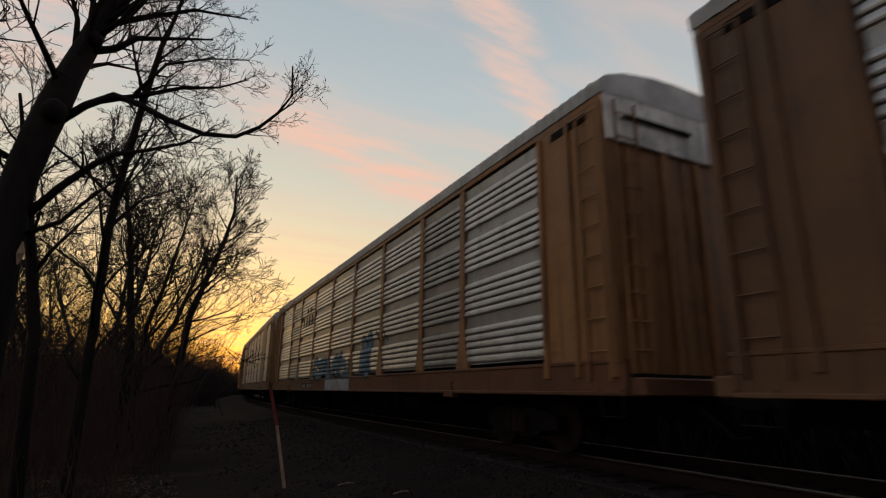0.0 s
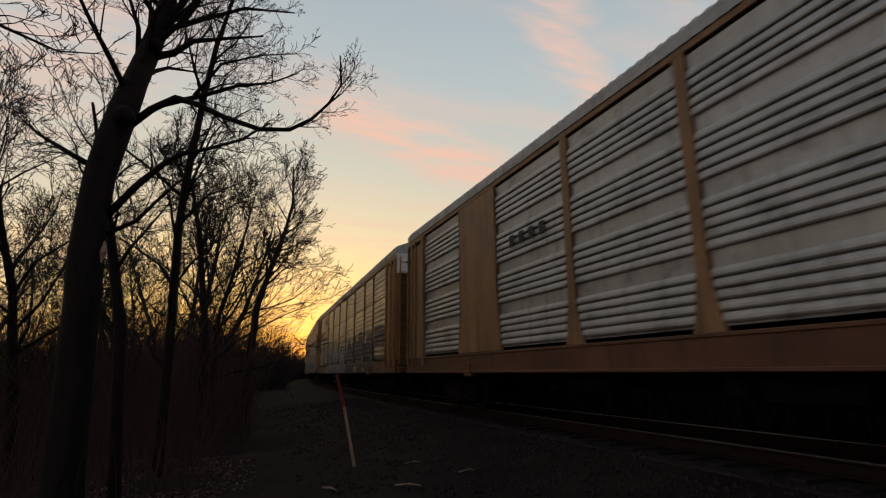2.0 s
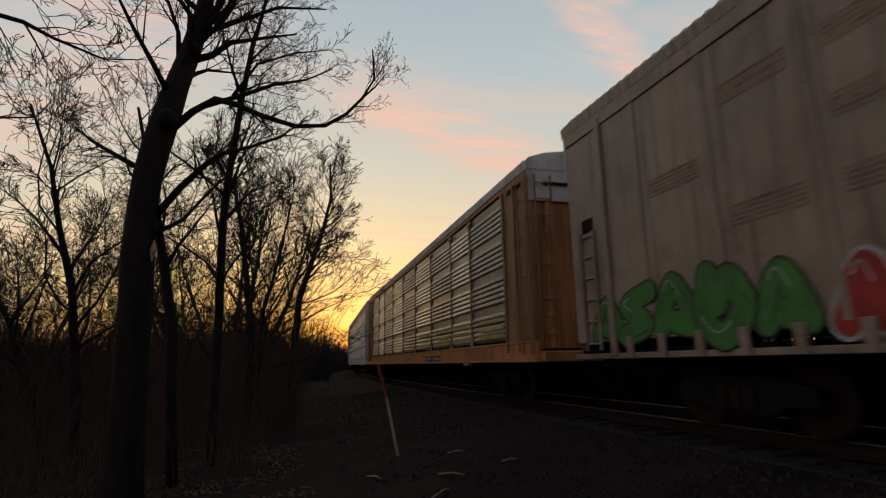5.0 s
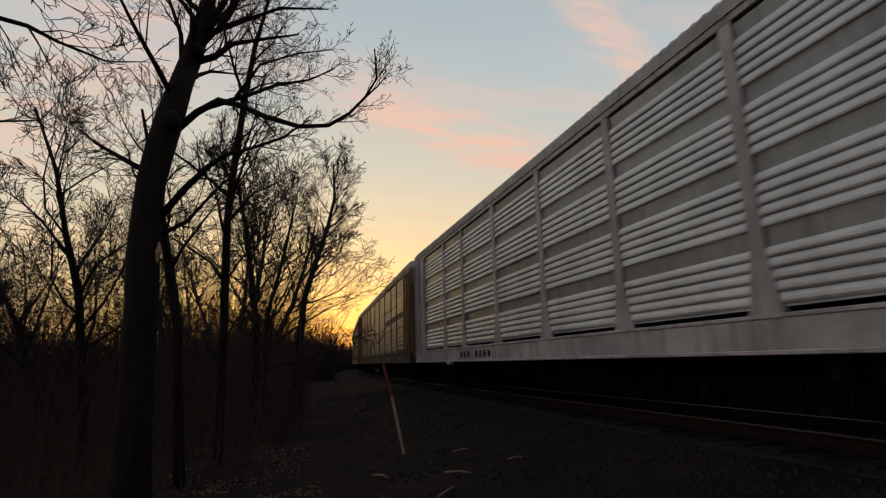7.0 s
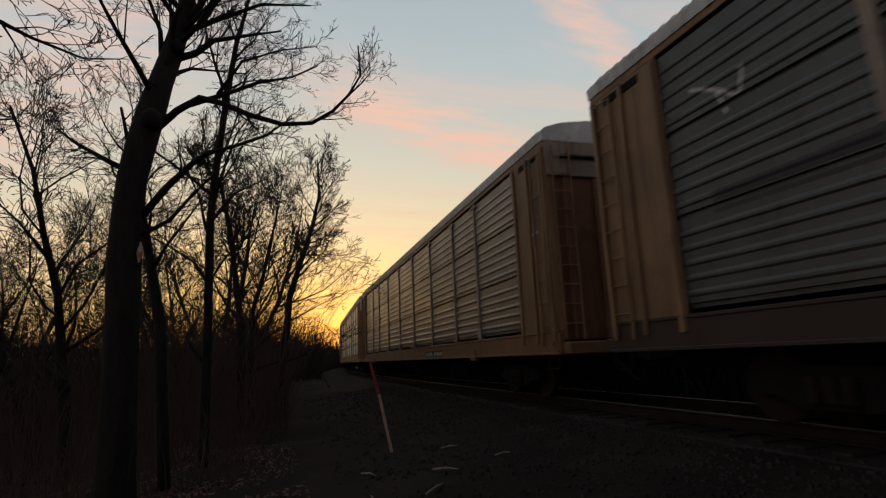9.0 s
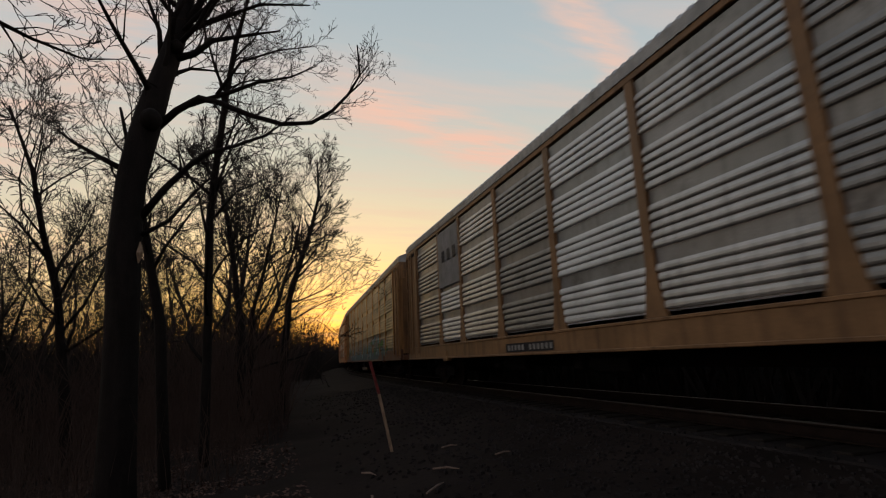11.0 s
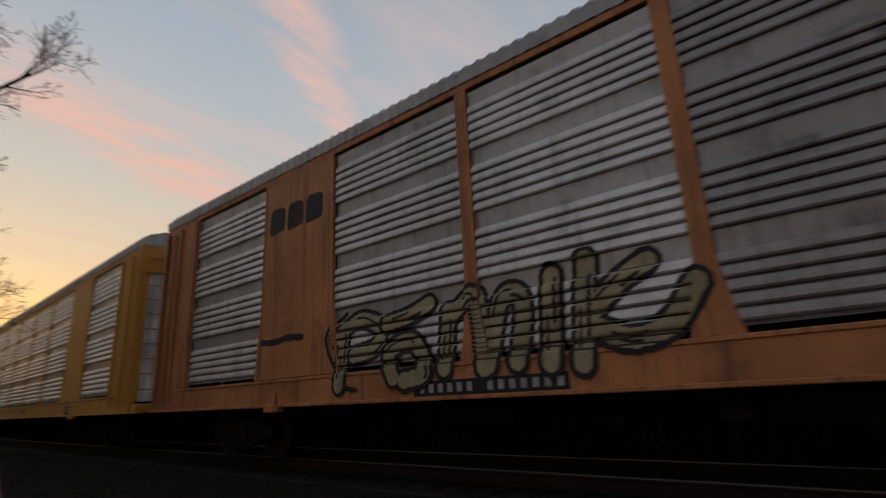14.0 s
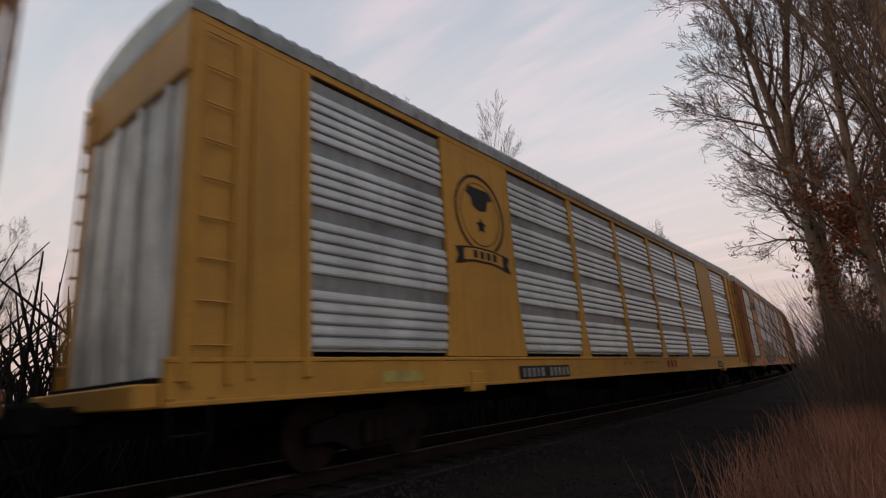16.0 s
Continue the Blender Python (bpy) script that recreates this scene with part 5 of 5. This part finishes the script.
def build_forked_tree():
    """The tree by the ballast that forks into two steep limbs with a wide fan of twigs."""
    rng = random.Random(47)
    limbs, twigs = Shape(), Shape()
    base = ground_z(1.2, -16.2) - 0.3
    stem = [(1.15, -16.2, base), (1.2, -16.2, 1.2), (1.23, -16.2, 3.5), (1.3, -16.2, 6.0)]
    limbs.tube(stem, [0.26, 0.21, 0.18, 0.15], 10)
    sprout(rng, limbs, twigs, stem, [0.26, 0.21, 0.18, 0.15], 5.0, 0, [15, 10, 6, 3], 0.1, 0.25, (0.66, 1.0), 0.005, (0.6, 1.1))
    for pts, rad, n, length in (
            ([(1.3, -16.2, 5.8), (1.42, -16.3, 7.4), (1.6, -16.3, 9.1), (1.85, -16.4, 10.7), (2.3, -16.5, 12.6), (2.5, -16.6, 14.5)], [0.12, 0.105, 0.085, 0.065, 0.04, 0.015], 20, 5.2),
            ([(1.3, -16.2, 5.9), (1.15, -16.0, 7.4), (0.85, -15.9, 8.9), (0.5, -15.8, 10.4), (0.3, -15.8, 12.6), (0.1, -15.9, 15.0)], [0.12, 0.105, 0.085, 0.065, 0.04, 0.015], 16, 5.6),
            ([(1.24, -16.2, 4.6), (1.6, -16.8, 6.4), (1.9, -17.3, 8.4), (2.0, -17.6, 10.6), (2.1, -17.8, 13.0)], [0.09, 0.075, 0.06, 0.04, 0.015], 16, 5.6)):
        limbs.tube(pts, rad, 8)
        sprout(rng, limbs, twigs, pts, rad, length, 0, [n + 2, 11, 6, 3], 0.1, 0.25, (0.1, 1.0), 0.0045, (0.3, 0.8))
    tree = thing("forked_tree", "forked grey-brown bare tree with a wide twiggy crown", "tree", "bare trees down the line")
    part("trunk", limbs, M["bark_pale"], tree, shade=True)
    part("crown", twigs, M["twig_red"], tree)


def build_stems(name, label, seed, count, region, heights, material, radius=0.006, lean=0.25, fan=1, category="brush"):
    """Thin stems in great number: brush, weeds or dry grass."""
    rng = random.Random(seed)
    sh = Shape()
    for _ in range(count):
        x, y = region(rng)
        for _ in range(fan):
            h = rng.uniform(*heights)
            a, b = rng.gauss(0, lean), rng.gauss(0, lean)
            bx, by = x + rng.gauss(0, .05), y + rng.gauss(0, .05)
            z = ground_z(bx, by) - 0.03
            r = radius * rng.uniform(0.6, 1.4)
            mid = (bx + a * h * .4, by + b * h * .4, z + h * .55)
            tip = (bx + a * h, by + b * h, z + h)
            sh.tube([(bx, by, z), mid, tip], [r, r * .7, r * .25], 3, cap=False)
    return solo(name, sh, material, label, category, kind="stuff")


build_leaning_tree()
build_edge_trees()
build_overhang()
build_woods()
build_back_woods()
build_forked_tree()


def left_slope(rng):
    y = rng.uniform(8, 45)
    return (-rng.uniform(0.2, 3 + y * 0.45) + y * 0.06 - 0.6, y)


def thicket(rng):
    y = rng.uniform(13, 60)
    return (0.0 + y * 0.045 - abs(rng.gauss(0, 4 + y * 0.25)), y)


def deep_thicket(rng):
    y = rng.uniform(22, 62)
    return (-1.0 + y * 0.035 - abs(rng.gauss(0, 6 + y * 0.3)), y)


def far_edge(rng):
    y = rng.uniform(50, 190)
    return (3.1 + y * y / 1250 - abs(rng.gauss(0, 7)), y)


def far_woods(rng):
    y = rng.uniform(50, 230)
    return (-rng.uniform(-y * 0.02, 30 + y * 0.9), y)


def bend(rng):
    y = rng.uniform(120, 260)
    return (rng.uniform(-20, 2.6 + y * y / 1250), y)


def back_bend(rng):
    y = -rng.uniform(70, 240)
    return (rng.uniform(-25, 3.2 + y * y / 1250), y)


def back_grass(rng):
    y = -rng.uniform(4.5, 26)
    return (rng.triangular(-3.5, 1.9 + 0.02 * -y, 0.6), y)


def back_bush(rng):
    y = -rng.uniform(16, 130)
    return (1.6 + y * y / 1300 - abs(rng.gauss(0, 5)), y)


def near_bush(rng):
    y = -rng.uniform(12.5, 19)
    return (rng.triangular(-3.5, 1.9, 0.8), y)


def beyond(rng):
    y = rng.uniform(-150, 90)
    return (9.9 + y * y / 1150 + abs(rng.gauss(0, 6)), y)


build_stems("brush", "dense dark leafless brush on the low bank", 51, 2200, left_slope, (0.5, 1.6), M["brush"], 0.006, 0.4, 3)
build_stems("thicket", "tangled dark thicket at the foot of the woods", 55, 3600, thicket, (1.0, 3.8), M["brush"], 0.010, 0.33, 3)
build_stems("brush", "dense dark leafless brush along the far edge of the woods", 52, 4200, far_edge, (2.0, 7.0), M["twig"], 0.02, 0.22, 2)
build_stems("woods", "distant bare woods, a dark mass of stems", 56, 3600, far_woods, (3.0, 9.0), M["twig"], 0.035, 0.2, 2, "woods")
build_stems("dry_grass", "tall reddish dry grass and weeds beside the ballast", 53, 6000, back_grass, (0.3, 0.9), M["grass"], 0.004, 0.22, 4, "grass")
build_stems("brush", "leafless reddish brush down the line", 54, 4200, back_bush, (1.0, 4.0), M["twig_red"], 0.014, 0.3, 2)
build_stems("brush", "leafless reddish brush round the forked tree", 65, 900, near_bush, (0.8, 3.4), M["twig_red"], 0.006, 0.28, 4)
build_stems("thicket", "taller dark thicket deeper in the woods", 59, 3400, deep_thicket, (3.4, 6.3), M["twig"], 0.014, 0.25, 3)
build_stems("woods", "distant bare woods closing the bend of the line", 58, 2600, bend, (4.0, 10.0), M["twig"], 0.05, 0.2, 2, "woods")
build_stems("woods", "distant reddish bare woods down the line", 63, 2600, back_bend, (2.5, 7.5), M["twig_red"], 0.045, 0.2, 2, "woods")
build_stems("hedge", "dark evergreen scrub beyond the track", 57, 15000, beyond, (0.8, 4.2), M["twig"], 0.04, 0.4, 2, "scrub")


def build_dead_leaves():
    """Leaves still hanging on the low branches down the line."""
    rng = random.Random(61)
    sh = Shape()
    for _ in range(13000):
        c = Vector((rng.gauss(0.4, 0.75), rng.gauss(-15.0, 1.1), rng.gauss(3.8, 0.9)))
        if noise.noise(c * 1.3) < 0.08 or c.x > 1.6:
            continue
        a, b = Vector((rng.gauss(0, 1), rng.gauss(0, 1), rng.gauss(0, 1))).normalized() * .06, Vector((rng.gauss(0, 1), rng.gauss(0, 1), rng.gauss(0, 1))).normalized() * .035
        sh.add([c - a, c + b, c + a, c - b], [(0, 1, 2, 3)])
    solo("dead_leaves", sh, M["leaf"], "rust-red dead leaves clinging to low branches", "leaves", kind="stuff")


build_dead_leaves()


def build_litter():
    """Fallen leaves on the bank."""
    rng = random.Random(62)
    sh = Shape()
    for _ in range(26000):
        x, y = rng.gauss(-3.0, 2.6), rng.triangular(2.5, 22, 7)
        if x > .6 or noise.noise((x * .8, y * .8, 5)) < -.15:
            continue
        c = Vector((x, y, ground_z(x, y) + rng.uniform(.005, .03)))
        a = Vector((rng.gauss(0, 1), rng.gauss(0, 1), rng.gauss(0, .35))).normalized() * .034
        b = a.cross(Vector((rng.gauss(0, .3), rng.gauss(0, .3), 1))).normalized() * .02
        sh.add([c - a, c + b, c + a, c - b], [(0, 1, 2, 3)])
    solo("leaf_litter", sh, M["litter"], "brown fallen leaves scattered over the bank", "leaves", kind="stuff")


build_litter()


# ---- small things ----
def build_stake():
    stake = thing("survey_stake", "leaning wooden survey stake with a red painted top", "stake")
    base, mid, top = Vector((2.06, 9.06, -0.55)), Vector((1.87, 9.12, 0.40)), Vector((1.73, 9.14, 0.94))
    part("shaft", Shape().tube([base, mid], [.032, .03], 4), M["stake"], stake)
    part("painted_top", Shape().tube([mid, top], [.031, .031], 4), M["stake_red"], stake, "red painted upper part")


build_stake()
rng_small = random.Random(71)
for x, y, a, l in ((1.9, 6.2, 50, .5), (2.3, 7.0, -30, .35), (1.2, 6.4, 80, .25), (2.9, 8.6, 15, .3), (1.4, 7.6, -60, .3), (3.3, 7.4, 20, .3)):
    z = ground_z(x, y)
    d = Vector((math.cos(radians(a)), math.sin(radians(a)), 0)) * l / 2
    c = Vector((x, y, z + .02))
    solo("fallen_stick", Shape().tube([c - d, c + Vector((.02, .01, .015)), c + d], [.012, .014, .007], 6), M["bark_pale"], "short pale fallen stick on the cinders", "stick", "fallen sticks")


def build_puddles():
    """Shallow standing water on the low ground under the trees."""
    rng = random.Random(91)
    water = surface("still_water", (0.01, 0.01, 0.01), 0.08, spec=0.8, scale=2, bump=0.02)
    for x, y, r in ((-1.25, 5.9, .16), (-1.75, 6.2, .10), (-2.3, 5.3, .2), (-2.75, 5.5, .14), (-3.2, 5.2, .2), (-1.6, 5.2, .12)):
        z = max(ground_z(x + a, y + b) for a in (-.15, 0, .15) for b in (-.15, 0, .15)) + .012
        pts = [(x + r * rng.uniform(.6, 1.3) * math.cos(i * .524), y + r * rng.uniform(.6, 1.3) * math.sin(i * .524)) for i in range(12)]
        solo("puddle", Shape().add([(a, b, z) for a, b in pts] + [(a, b, z - .2) for a, b in pts], [tuple(range(12))] + [(i, i + 12, (i + 1) % 12 + 12, (i + 1) % 12) for i in range(12)]), water, "small dark puddle reflecting the dusk sky", "puddle", "puddles")


build_puddles()


# ---- what moves ----
def motions():
    """The train rolls past on its curve."""
    times = [i * 1.0 for i in range(17)]
    for n, car in CARS.items():
        rows = []
        for t in times:
            s = front_of(n, t) + BODY / 2
            rows.append((t, pose(*on_track(s), 0, 0, -math.degrees(s / RADIUS))))
        walk(car, rows)


motions()
